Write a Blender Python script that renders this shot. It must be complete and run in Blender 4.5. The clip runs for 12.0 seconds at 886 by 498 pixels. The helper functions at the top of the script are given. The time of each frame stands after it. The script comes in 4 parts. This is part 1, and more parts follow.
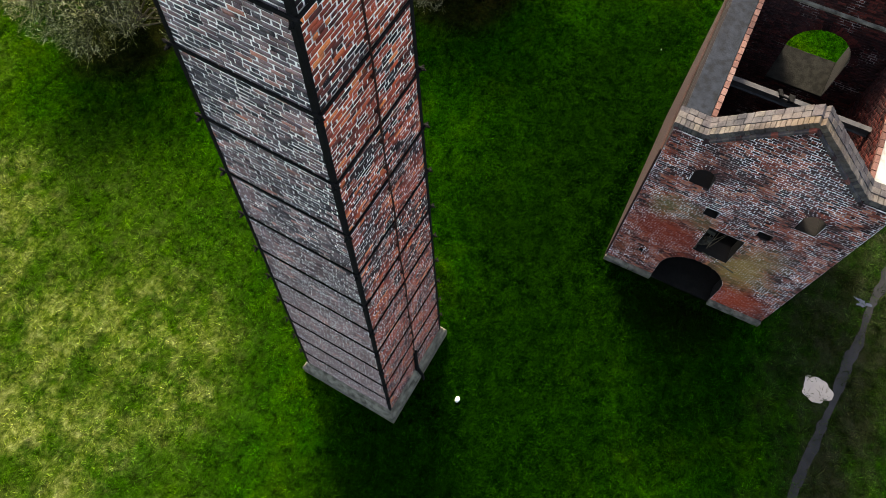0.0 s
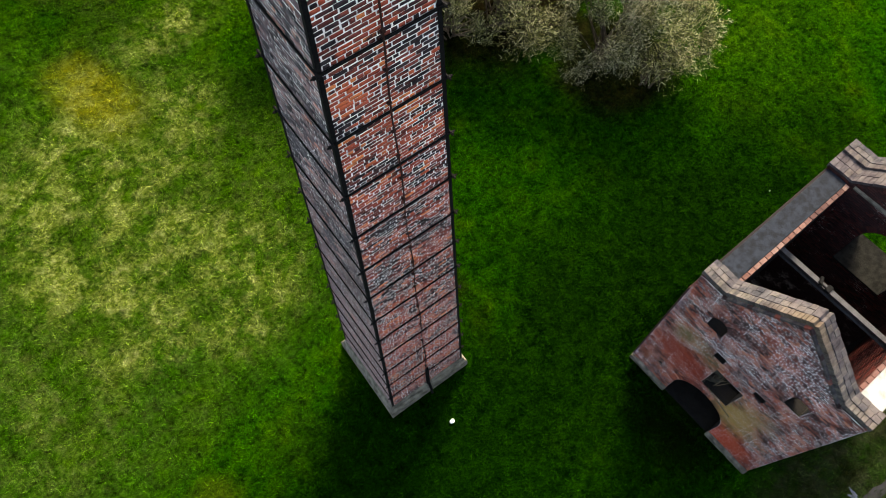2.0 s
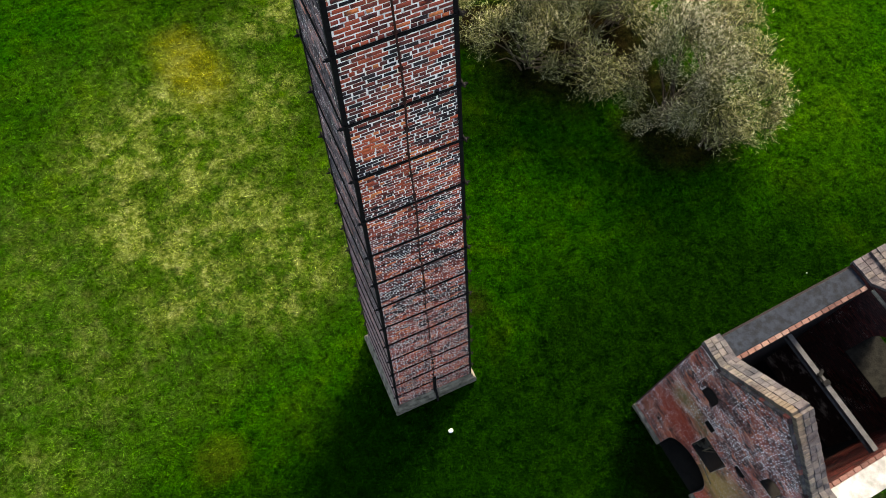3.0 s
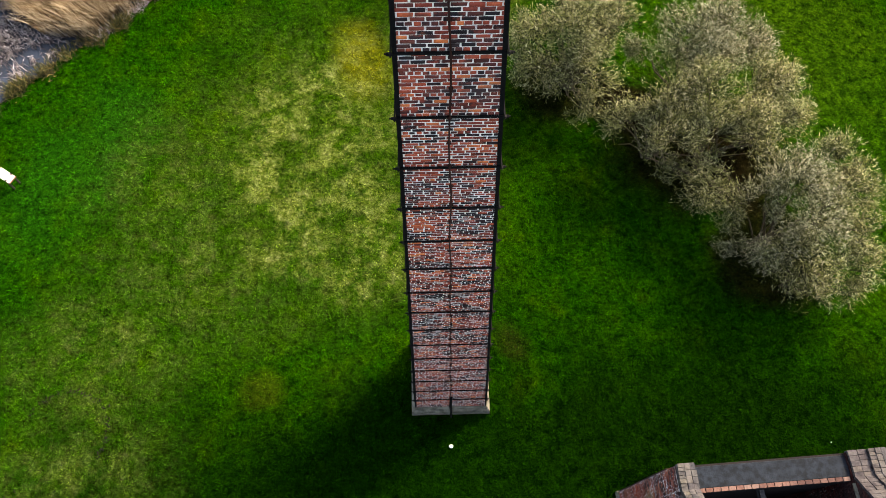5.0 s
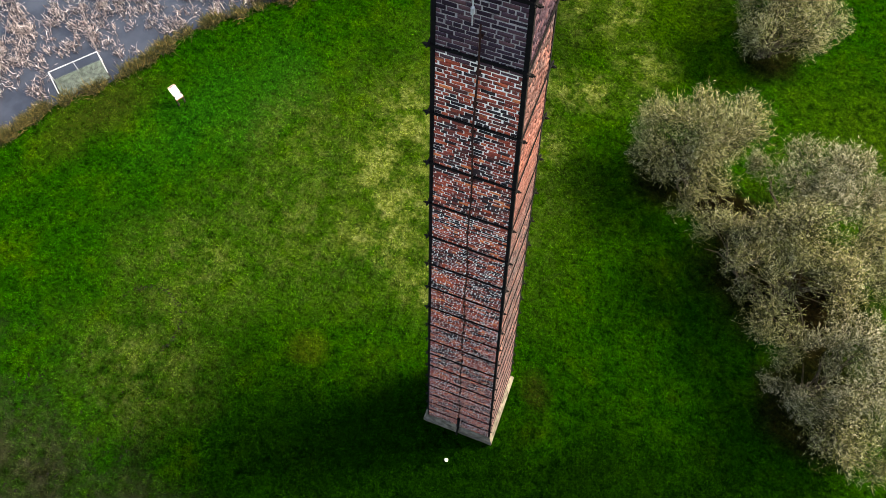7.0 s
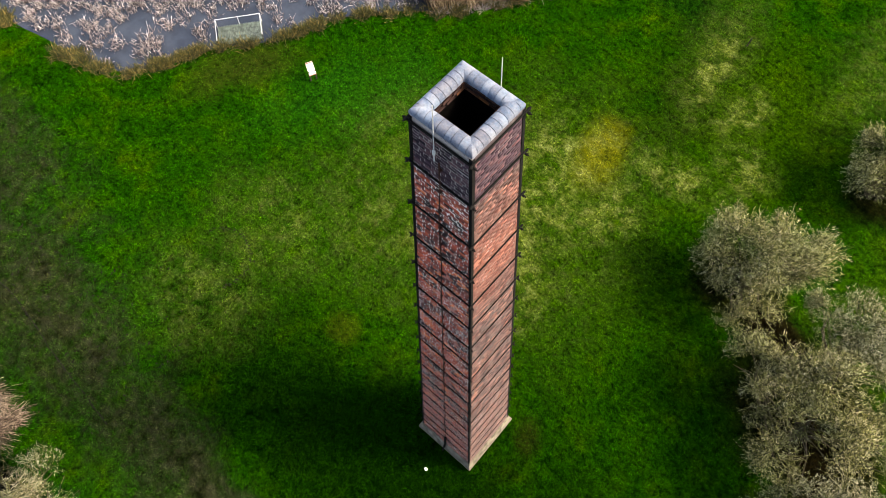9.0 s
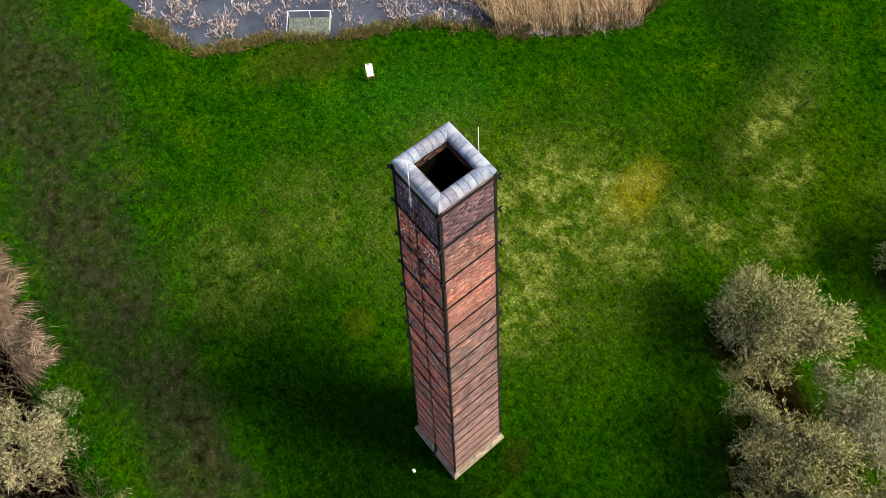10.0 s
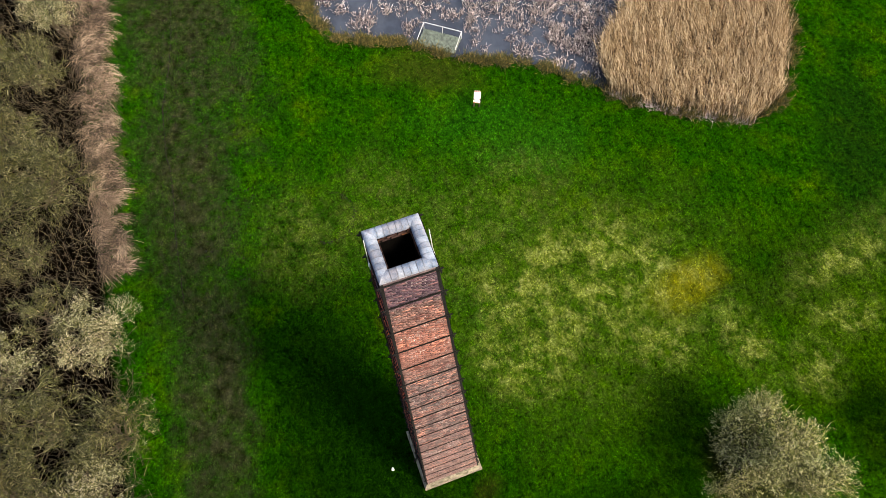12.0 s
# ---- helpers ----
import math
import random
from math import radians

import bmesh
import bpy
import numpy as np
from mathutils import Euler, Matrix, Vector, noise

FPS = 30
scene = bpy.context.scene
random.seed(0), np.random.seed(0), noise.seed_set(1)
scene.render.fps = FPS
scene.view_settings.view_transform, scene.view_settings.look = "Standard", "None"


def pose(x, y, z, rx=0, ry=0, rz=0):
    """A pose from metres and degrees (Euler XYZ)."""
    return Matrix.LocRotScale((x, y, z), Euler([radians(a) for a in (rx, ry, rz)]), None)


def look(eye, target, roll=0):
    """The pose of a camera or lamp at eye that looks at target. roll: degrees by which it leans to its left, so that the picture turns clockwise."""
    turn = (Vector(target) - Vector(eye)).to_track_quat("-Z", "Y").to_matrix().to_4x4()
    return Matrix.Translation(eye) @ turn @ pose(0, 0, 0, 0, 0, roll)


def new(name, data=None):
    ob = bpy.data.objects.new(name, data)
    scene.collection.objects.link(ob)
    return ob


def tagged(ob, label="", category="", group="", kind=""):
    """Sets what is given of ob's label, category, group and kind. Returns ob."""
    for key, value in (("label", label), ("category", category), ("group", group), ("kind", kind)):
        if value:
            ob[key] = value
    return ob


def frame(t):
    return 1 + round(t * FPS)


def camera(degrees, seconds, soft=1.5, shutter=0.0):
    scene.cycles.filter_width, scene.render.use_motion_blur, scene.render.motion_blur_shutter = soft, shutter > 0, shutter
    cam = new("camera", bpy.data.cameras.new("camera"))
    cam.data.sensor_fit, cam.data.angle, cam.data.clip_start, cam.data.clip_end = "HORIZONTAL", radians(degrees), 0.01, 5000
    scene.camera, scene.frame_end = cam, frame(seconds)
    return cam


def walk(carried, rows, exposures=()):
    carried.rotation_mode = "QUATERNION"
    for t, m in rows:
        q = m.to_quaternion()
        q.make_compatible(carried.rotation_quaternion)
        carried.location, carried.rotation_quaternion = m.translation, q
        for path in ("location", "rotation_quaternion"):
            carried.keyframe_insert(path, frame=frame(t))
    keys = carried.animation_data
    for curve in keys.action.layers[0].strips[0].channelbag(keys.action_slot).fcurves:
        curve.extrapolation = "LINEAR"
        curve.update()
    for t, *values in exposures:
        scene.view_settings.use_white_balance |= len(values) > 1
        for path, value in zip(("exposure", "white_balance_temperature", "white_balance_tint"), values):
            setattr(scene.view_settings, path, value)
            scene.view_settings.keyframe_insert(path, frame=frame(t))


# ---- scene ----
cam = camera(64.46, 12.0, soft=0.55)
# seconds, place and turn of the drone on its rising arc round the chimney
PATH = [
    (0.0, -4.594, -5.059, 22.618, 24.425, -0.223, -60.222),
    (0.5, -4.408, -5.616, 23.393, 24.587, -0.250, -54.502),
    (1.0, -4.077, -6.124, 24.261, 24.641, -0.210, -48.303),
    (1.5, -3.679, -6.530, 25.103, 24.610, -0.020, -42.541),
    (2.0, -3.218, -6.920, 25.957, 24.651, 0.092, -36.336),
    (2.5, -2.739, -7.288, 26.747, 24.786, 0.193, -30.389),
    (3.0, -2.283, -7.576, 27.614, 24.826, 0.203, -24.273),
    (5.0, -0.572, -8.107, 31.232, 24.867, -0.121, -1.412),
    (5.5, -0.126, -8.100, 31.986, 24.843, -0.153, 4.034),
    (6.0, 0.416, -8.020, 32.747, 24.815, -0.102, 9.911),
    (6.5, 0.901, -7.833, 33.449, 24.692, -0.101, 15.193),
    (7.0, 1.425, -7.603, 34.173, 24.636, -0.146, 20.772),
    (9.0, 3.654, -6.095, 37.123, 24.605, -0.099, 40.977),
    (9.5, 4.120, -5.553, 37.832, 24.541, -0.058, 45.646),
    (10.0, 4.568, -4.952, 38.596, 24.524, -0.093, 50.666),
    (10.5, 4.940, -4.284, 39.371, 24.476, -0.045, 55.366),
    (11.0, 5.266, -3.617, 40.153, 24.445, -0.055, 60.394),
    (11.5, 5.536, -2.893, 40.914, 24.409, 0.004, 65.089),
    (12.0, 5.821, -2.103, 41.703, 24.478, 0.089, 70.008),
]
walk(cam, [(t, pose(x, y, z, rx, ry, rz)) for t, x, y, z, rx, ry, rz in PATH], [(0.0, 1.96, 7800, 10), (6.0, 1.96, 7800, 10), (12.0, 1.80, 7800, 10)])

# ---- light ----
world = bpy.data.worlds.new("sky")
scene.world = world
world.use_nodes = True
wn = world.node_tree
sky = wn.nodes.new("ShaderNodeTexSky")
sky.sky_type, sky.sun_disc = "NISHITA", False
SUN_EL, SUN_AZ = 43.0, 52.0          # height of the sun, and its bearing from +y towards +x
sky.sun_elevation, sky.sun_rotation = radians(SUN_EL), radians(SUN_AZ)
sky.air_density, sky.dust_density = 1.0, 3.0
wn.nodes["Background"].inputs["Strength"].default_value = 0.15
wn.links.new(sky.outputs["Color"], wn.nodes["Background"].inputs["Color"])
sun = new("sun", bpy.data.lights.new("sun", "SUN"))
sun.data.energy, sun.data.angle, sun.data.color = 2.9, radians(15), (1.0, 0.93, 0.82)
sun_way = Vector((math.sin(radians(SUN_AZ)) * math.cos(radians(SUN_EL)), math.cos(radians(SUN_AZ)) * math.cos(radians(SUN_EL)), math.sin(radians(SUN_EL))))
sun.matrix_world = look(sun_way * 100, (0, 0, 0))

rng = np.random.default_rng(7)


# ---- small helpers ----
def part(name, bm, material, parent=None, label=""):
    """One mesh object from a bmesh, under a thing or a part."""
    me = bpy.data.meshes.new(name)
    bm.to_mesh(me)
    bm.free()
    return hang(name, me, material, parent, label)


def hang(name, me, material, parent=None, label=""):
    ob = new(name, me)
    if material is not None and not me.materials:
        me.materials.append(material)
    ob.parent = parent
    return tagged(ob, label)


def mesh_of(name, verts, faces):
    me = bpy.data.meshes.new(name)
    me.from_pydata([tuple(v) for v in verts], [], faces)
    me.update()
    return me


def fast_mesh(name, verts, faces):
    """A mesh from an array of places and an array of equal-sided faces."""
    verts, faces = np.asarray(verts, np.float32), np.asarray(faces, np.int32)
    me = bpy.data.meshes.new(name)
    n, k = faces.shape
    me.vertices.add(len(verts))
    me.vertices.foreach_set("co", verts.ravel())
    me.loops.add(n * k)
    me.loops.foreach_set("vertex_index", faces.ravel())
    me.polygons.add(n)
    me.polygons.foreach_set("loop_start", np.arange(0, n * k, k, dtype=np.int32))
    me.update(calc_edges=True)
    return me


def box(bm, size, m=None, bevel=0.0):
    """Adds a box of that size, its middle at the pose m."""
    made = bmesh.ops.create_cube(bm, size=1.0)["verts"]
    bmesh.ops.scale(bm, vec=size, verts=made)
    if bevel:
        edges = list({e for v in made for e in v.link_edges})
        made = bmesh.ops.bevel(bm, geom=edges, offset=bevel, segments=2, affect="EDGES", profile=0.6)["verts"]
        made = list({v for v in made})
    if m is not None:
        bmesh.ops.transform(bm, matrix=m, verts=made)
    return bm


def rod(bm, a, b, r1, r2=None, sides=8):
    a, b = Vector(a), Vector(b)
    m = Matrix.Translation((a + b) / 2) @ (b - a).to_track_quat("Z", "Y").to_matrix().to_4x4()
    bmesh.ops.create_cone(bm, cap_ends=True, segments=sides, radius1=r1, radius2=r1 if r2 is None else r2, depth=(b - a).length, matrix=m)
    return bm


# ---- materials ----
def material(name):
    m = bpy.data.materials.new(name)
    m.use_nodes = True
    return m, m.node_tree.nodes, m.node_tree.links, m.node_tree.nodes["Principled BSDF"]


class Nodes:
    """Short forms for node trees."""
    def __init__(self, name):
        self.m, self.n, self.l, self.bsdf = material(name)
        self.pos = self.n.new("ShaderNodeNewGeometry").outputs["Position"]
        self.sep = None

    def put(self, socket, value):
        if isinstance(value, bpy.types.NodeSocket):
            self.l.new(value, socket)
        else:
            socket.default_value = value

    def noise(self, scale, detail=4.0, rough=0.55, where=None, stretch=None, out="Fac"):
        t = self.n.new("ShaderNodeTexNoise")
        t.inputs["Scale"].default_value, t.inputs["Detail"].default_value, t.inputs["Roughness"].default_value = scale, detail, rough
        w = self.pos if where is None else where
        if stretch:
            mp = self.n.new("ShaderNodeMapping")
            mp.inputs["Scale"].default_value = stretch
            self.l.new(w, mp.inputs["Vector"])
            w = mp.outputs["Vector"]
        self.l.new(w, t.inputs["Vector"])
        return t.outputs[out]

    def ramp(self, fac, stops, smooth="LINEAR"):
        r = self.n.new("ShaderNodeValToRGB")
        r.color_ramp.interpolation = smooth
        e = r.color_ramp.elements
        while len(e) < len(stops):
            e.new(0.5)
        for el, (p, c) in zip(e, stops):
            el.position, el.color = p, (*c, 1) if len(c) == 3 else c
        self.put(r.inputs["Fac"], fac)
        return r.outputs["Color"]

    def mix(self, fac, a, b, kind="MIX"):
        x = self.n.new("ShaderNodeMix")
        x.data_type, x.blend_type = "RGBA", kind
        self.put(x.inputs[0], fac)
        for s, v in ((x.inputs[6], a), (x.inputs[7], b)):
            self.put(s, (*v, 1) if isinstance(v, tuple) and len(v) == 3 else v)
        return x.outputs[2]

    def math(self, op, a, b=0.0, clamp=False):
        x = self.n.new("ShaderNodeMath")
        x.operation, x.use_clamp = op, clamp
        self.put(x.inputs[0], a)
        self.put(x.inputs[1], b)
        return x.outputs[0]

    def step(self, v, lo, hi):
        x = self.n.new("ShaderNodeMapRange")
        x.interpolation_type = "SMOOTHSTEP"
        for s, val in zip(("Value", "From Min", "From Max"), (v, lo, hi)):
            self.put(x.inputs[s], val)
        return x.outputs["Result"]

    def axis(self, which):
        if self.sep is None:
            self.sep = self.n.new("ShaderNodeSeparateXYZ")
            self.l.new(self.pos, self.sep.inputs[0])
        return self.sep.outputs[which]

    def blob(self, x, y, rx, ry, turn, wob, soft=0.5):
        """1 inside an ellipse on the ground, falling to 0 over a ragged edge."""
        c, s = math.cos(radians(turn)), math.sin(radians(turn))
        dx, dy = self.math("SUBTRACT", self.axis("X"), x), self.math("SUBTRACT", self.axis("Y"), y)
        u = self.math("ADD", self.math("MULTIPLY", dx, c / rx), self.math("MULTIPLY", dy, s / rx))
        v = self.math("ADD", self.math("MULTIPLY", dx, -s / ry), self.math("MULTIPLY", dy, c / ry))
        d = self.math("SQRT", self.math("ADD", self.math("MULTIPLY", u, u), self.math("MULTIPLY", v, v)))
        d = self.math("ADD", d, wob)
        return self.step(d, 1.0 + soft, 1.0 - soft)

    def bump(self, height, strength, distance):
        b = self.n.new("ShaderNodeBump")
        b.inputs["Strength"].default_value, b.inputs["Distance"].default_value = strength, distance
        self.put(b.inputs["Height"], height)
        self.l.new(b.outputs["Normal"], self.bsdf.inputs["Normal"])

    def done(self, color, rough=0.85, metal=0.0, spec=0.3):
        self.put(self.bsdf.inputs["Base Color"], (*color, 1) if isinstance(color, tuple) and len(color) == 3 else color)
        self.put(self.bsdf.inputs["Roughness"], rough)
        self.bsdf.inputs["Metallic"].default_value = metal
        self.bsdf.inputs["Specular IOR Level"].default_value = spec
        return self.m


def random_value(k):
    """A value for each loose piece: its own object's, or its island's in a joined mesh."""
    o = k.n.new("ShaderNodeObjectInfo").outputs["Random"]
    i = k.n.new("ShaderNodeNewGeometry").outputs["Random Per Island"]
    return k.math("FRACT", k.math("ADD", o, i))


def plain(name, color, rough=0.8, vary=0.25, scale=6.0, metal=0.0, spec=0.12, bump=0.0):
    k = Nodes(name)
    n = k.noise(scale, 6)
    big = k.noise(scale * 0.13, 3)
    dark = tuple(c * (1 - vary) for c in color)
    light = tuple(min(1, c * (1 + vary)) for c in color)
    col = k.mix(k.step(n, 0.3, 0.7), dark, light)
    col = k.mix(k.math("MULTIPLY", k.step(big, 0.4, 0.65), 0.4), col, tuple(c * 0.6 for c in color))
    if bump:
        k.bump(k.noise(scale * 4, 5), bump, 0.02)
    return k.done(col, rough, metal, spec)


def grass_material(name, blade):
    k = Nodes(name)
    wide, mid, clump, fine, tiny = k.noise(0.11, 3), k.noise(0.45, 6, 0.62), k.noise(2.2, 5, 0.7), k.noise(6.0, 5, 0.7), k.noise(30.0, 4, 0.7)
    wob = k.math("MULTIPLY", k.math("SUBTRACT", k.noise(0.35, 5, 0.65), 0.5), 1.8)
    green = k.ramp(mid, [(0.30, (0.008, 0.052, 0.001)), (0.45, (0.014, 0.090, 0.002)), (0.58, (0.034, 0.122, 0.003)), (0.72, (0.078, 0.150, 0.005))])
    green = k.mix(k.math("MULTIPLY", k.step(wide, 0.44, 0.60), 0.55), green, (0.012, 0.090, 0.003))
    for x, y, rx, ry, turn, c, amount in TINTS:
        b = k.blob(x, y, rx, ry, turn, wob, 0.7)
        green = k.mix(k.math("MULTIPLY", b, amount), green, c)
    # dry, mossy patches: wide faint ones, and small strong ones broken up by green
    straw = k.ramp(k.math("MULTIPLY", k.math("ADD", k.noise(1.7, 6, 0.7), fine), 0.5), [(0.34, (0.070, 0.115, 0.010)), (0.44, (0.15, 0.205, 0.032)), (0.53, (0.35, 0.39, 0.125)), (0.65, (0.70, 0.68, 0.38))])
    col = green
    col = k.mix(1.0, col, k.ramp(clump, [(0.34, (0.27, 0.36, 0.31)), (0.5, (0.95, 0.95, 0.95)), (0.66, (1.5, 1.38, 1.2))]), "MULTIPLY")
    col = k.mix(1.0, col, k.ramp(fine, [(0.34, (0.38, 0.45, 0.38)), (0.5, (0.97, 0.97, 0.95)), (0.66, (1.5, 1.40, 1.2))]), "MULTIPLY")
    for patches, amount, lo, hi in ((FAINT, 0.36, 0.34, 0.70), (DRY, 0.86, 0.42, 0.62)):
        dry = None
        for x, y, rx, ry, turn in patches:
            b = k.blob(x, y, rx, ry, turn, wob, 0.7)
            dry = b if dry is None else k.math("MAXIMUM", dry, b)
        patch = k.step(k.noise(0.70, 6, 0.70), lo, hi)
        col = k.mix(k.math("MULTIPLY", dry, k.math("ADD", k.math("MULTIPLY", patch, amount * 0.85), amount * 0.06)), col, straw)
    for x, y, rx, ry, turn, c, amount in SPOTS:
        b = k.blob(x, y, rx, ry, turn, wob, 0.7)
        b = k.math("MULTIPLY", b, k.math("ADD", k.math("MULTIPLY", k.step(clump, 0.3, 0.65), 0.7), 0.3))
        col = k.mix(k.math("MULTIPLY", b, amount), col, c)
    # leaf litter under the shrubs, darkened to paint in their shade
    for x, y, rx, ry, turn in SHADED_LITTER:
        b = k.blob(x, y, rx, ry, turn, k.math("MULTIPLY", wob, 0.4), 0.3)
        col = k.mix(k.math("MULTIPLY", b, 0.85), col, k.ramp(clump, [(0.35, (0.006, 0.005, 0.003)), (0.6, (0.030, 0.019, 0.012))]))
    # litter below the thicket, near-black so that its shade is in the colour
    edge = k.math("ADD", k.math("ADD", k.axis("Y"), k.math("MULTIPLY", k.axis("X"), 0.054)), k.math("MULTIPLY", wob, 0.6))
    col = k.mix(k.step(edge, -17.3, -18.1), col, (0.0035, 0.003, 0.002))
    # trodden muddy way
    mud = None
    for x, y, rx, ry, turn in MUD:
        b = k.blob(x, y, rx, ry, turn, wob, 0.55)
        mud = b if mud is None else k.math("MAXIMUM", mud, b)
    soil = k.ramp(k.noise(1.6, 6, 0.7), [(0.34, (0.010, 0.014, 0.006)), (0.48, (0.036, 0.040, 0.024)), (0.64, (0.078, 0.074, 0.062))])
    worn = k.math("MULTIPLY", mud, k.math("ADD", k.math("MULTIPLY", k.step(k.noise(0.6, 5, 0.65), 0.28, 0.7), 0.50), 0.50))
    col = k.mix(worn, col, soil)
    col = k.mix(1.0, col, k.ramp(tiny, [(0.32, (0.40, 0.42, 0.40)), (0.5, (0.97, 0.97, 0.97)), (0.68, (1.6, 1.55, 1.5))]), "MULTIPLY")
    if blade:
        r = k.n.new("ShaderNodeNewGeometry").outputs["Random Per Island"]
        col = k.mix(1.0, col, k.ramp(r, [(0.0, (0.55, 0.60, 0.48)), (0.6, (0.95, 0.97, 0.85)), (1.0, (1.45, 1.38, 1.08))]), "MULTIPLY")
    else:
        # ground darkened, standing in for the shade between the blades
        col = k.mix(1.0, col, (0.40, 0.41, 0.36), "MULTIPLY")
        k.bump(k.math("ADD", clump, k.math("ADD", k.math("MULTIPLY", fine, 0.5), k.math("MULTIPLY", tiny, 0.2))), 1.0, 0.25)
    col = k.mix(1.0, col, (0.70, 0.75, 0.58), "MULTIPLY")
    return k.done(col, 1.0, 0.0, 0.0)


def brick_material(name, tone, grey=0.0, blue_above=None, stains=(), soot_share=0.5, low_pink=0.0, warm=None, share=0.5):
    """Fired bricks: every piece its own shade, soot and lime over many of them."""
    k = Nodes(name)
    r = random_value(k)
    col = k.ramp(r, tone)
    if warm is not None:
        # sounder, redder bricks stand together in ragged groups
        zone = k.math("ADD", k.noise(0.7, 6, 0.66, stretch=(1, 1, 1.5)), k.math("MULTIPLY", k.math("SUBTRACT", r, 0.5), 0.20))
        col = k.mix(k.step(zone, share, share + 0.09), col, k.ramp(k.math("FRACT", k.math("MULTIPLY", r, 7.31)), warm))
    n1, n2 = k.noise(28, 5, 0.7), k.noise(0.55, 4, 0.6)
    col = k.mix(1.0, col, k.ramp(n1, [(0.25, (0.55, 0.55, 0.55)), (0.75, (1.35, 1.3, 1.25))]), "MULTIPLY")
    soot = k.math("MULTIPLY", k.step(n2, 0.42, 0.64), soot_share)
    col = k.mix(soot, col, (0.040, 0.024, 0.024))
    if grey:
        bloom = k.math("MULTIPLY", k.step(k.noise(3.2, 6, 0.75), 0.35, 0.65), grey)
        col = k.mix(bloom, col, (0.40, 0.355, 0.345))
    for x, y, z, rad, c, amount in stains:
        d = k.n.new("ShaderNodeVectorMath")
        d.operation = "DISTANCE"
        k.l.new(k.pos, d.inputs[0])
        d.inputs[1].default_value = (x, y, z)
        e = k.math("ADD", d.outputs["Value"], k.math("MULTIPLY", k.math("SUBTRACT", k.noise(1.1, 5, 0.7), 0.5), 1.6))
        col = k.mix(k.math("MULTIPLY", k.step(e, rad * 1.7, rad * 0.1), amount), col, c)
    if low_pink:
        # paler and pinker towards the foot, with a ragged upper edge
        low = k.math("ADD", k.axis("Z"), k.math("MULTIPLY", k.math("SUBTRACT", k.noise(0.5, 4, 0.6), 0.5), 9.0))
        col = k.mix(k.math("MULTIPLY", k.step(low, 15.0, 5.0), low_pink), col, (0.30, 0.195, 0.185))
    if blue_above is not None:
        z = k.math("ADD", k.axis("Z"), k.math("MULTIPLY", k.math("SUBTRACT", r, 0.5), 0.25))
        dark = k.ramp(r, [(0.0, (0.018, 0.012, 0.018)), (0.6, (0.05, 0.03, 0.042)), (1.0, (0.11, 0.055, 0.06))])
        col = k.mix(k.step(z, blue_above - 0.1, blue_above + 0.05), col, dark)
    k.bump(k.noise(60, 5, 0.7), 0.6, 0.006)
    return k.done(col, 0.88, 0.0, 0.1)


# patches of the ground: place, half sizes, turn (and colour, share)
# dark greens round ruin, chimney and shrubs: shade put into the grass colour
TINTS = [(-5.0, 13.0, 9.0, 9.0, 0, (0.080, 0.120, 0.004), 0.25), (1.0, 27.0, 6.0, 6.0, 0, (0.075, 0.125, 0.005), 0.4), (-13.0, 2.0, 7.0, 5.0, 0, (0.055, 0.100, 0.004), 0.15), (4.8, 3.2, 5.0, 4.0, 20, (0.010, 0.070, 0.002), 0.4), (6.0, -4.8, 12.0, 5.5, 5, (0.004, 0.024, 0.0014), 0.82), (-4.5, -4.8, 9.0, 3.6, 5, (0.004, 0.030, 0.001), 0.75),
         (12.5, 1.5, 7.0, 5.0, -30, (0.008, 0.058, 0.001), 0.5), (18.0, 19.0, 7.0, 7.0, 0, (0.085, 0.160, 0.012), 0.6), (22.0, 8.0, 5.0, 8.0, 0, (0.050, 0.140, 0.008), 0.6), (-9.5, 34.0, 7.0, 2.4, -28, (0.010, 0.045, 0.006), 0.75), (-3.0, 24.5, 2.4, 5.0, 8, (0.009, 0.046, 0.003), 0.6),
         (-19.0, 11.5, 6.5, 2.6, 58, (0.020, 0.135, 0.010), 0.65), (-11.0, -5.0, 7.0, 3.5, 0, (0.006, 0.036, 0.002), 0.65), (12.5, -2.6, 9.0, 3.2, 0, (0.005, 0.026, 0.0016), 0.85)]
# the first spot paints the ruin's shadow before its door; the others are patches
SPOTS = [(6.2, -7.9, 1.1, 1.5, 3, (0.006, 0.006, 0.004), 0.9), (-4.4, 18.1, 1.3, 2.3, 20, (0.36, 0.29, 0.020), 0.55), (-8.4, -0.4, 0.9, 0.8, 0, (0.11, 0.12, 0.014), 0.5), (2.9, 1.7, 0.6, 0.9, 30, (0.050, 0.030, 0.014), 0.6),
         (-26.0, 8.3, 1.6, 3.8, -28, (0.085, 0.075, 0.022), 0.6), (-20.4, -10.4, 1.0, 0.6, 0, (0.085, 0.06, 0.055), 0.6)]
DRY = [(-9.4, 10.6, 1.7, 1.9, 0), (-8.9, 14.2, 1.7, 2.2, 10), (-6.6, 16.4, 1.8, 1.9, 0), (-4.6, 17.4, 1.7, 2.4, 0), (-6.8, 10.6, 1.8, 1.6, 0), (-7.2, 8.2, 2.0, 1.5, 0), (-5.4, 13.2, 2.2, 1.8, 0), (-3.2, 7.2, 1.9, 2.4, 20),
       (-4.8, 9.8, 1.7, 1.7, 0), (-7.2, 6.0, 1.9, 1.2, 0), (-4.6, 4.9, 1.4, 1.3, 0), (0.0, 19.8, 2.6, 1.4, 10), (-1.6, 15.2, 1.4, 1.8, 0), (2.9, 23.0, 1.8, 1.5, 0), (0.9, 26.5, 1.2, 2.0, 0), (-2.6, 28.5, 0.9, 3.2, 10)]
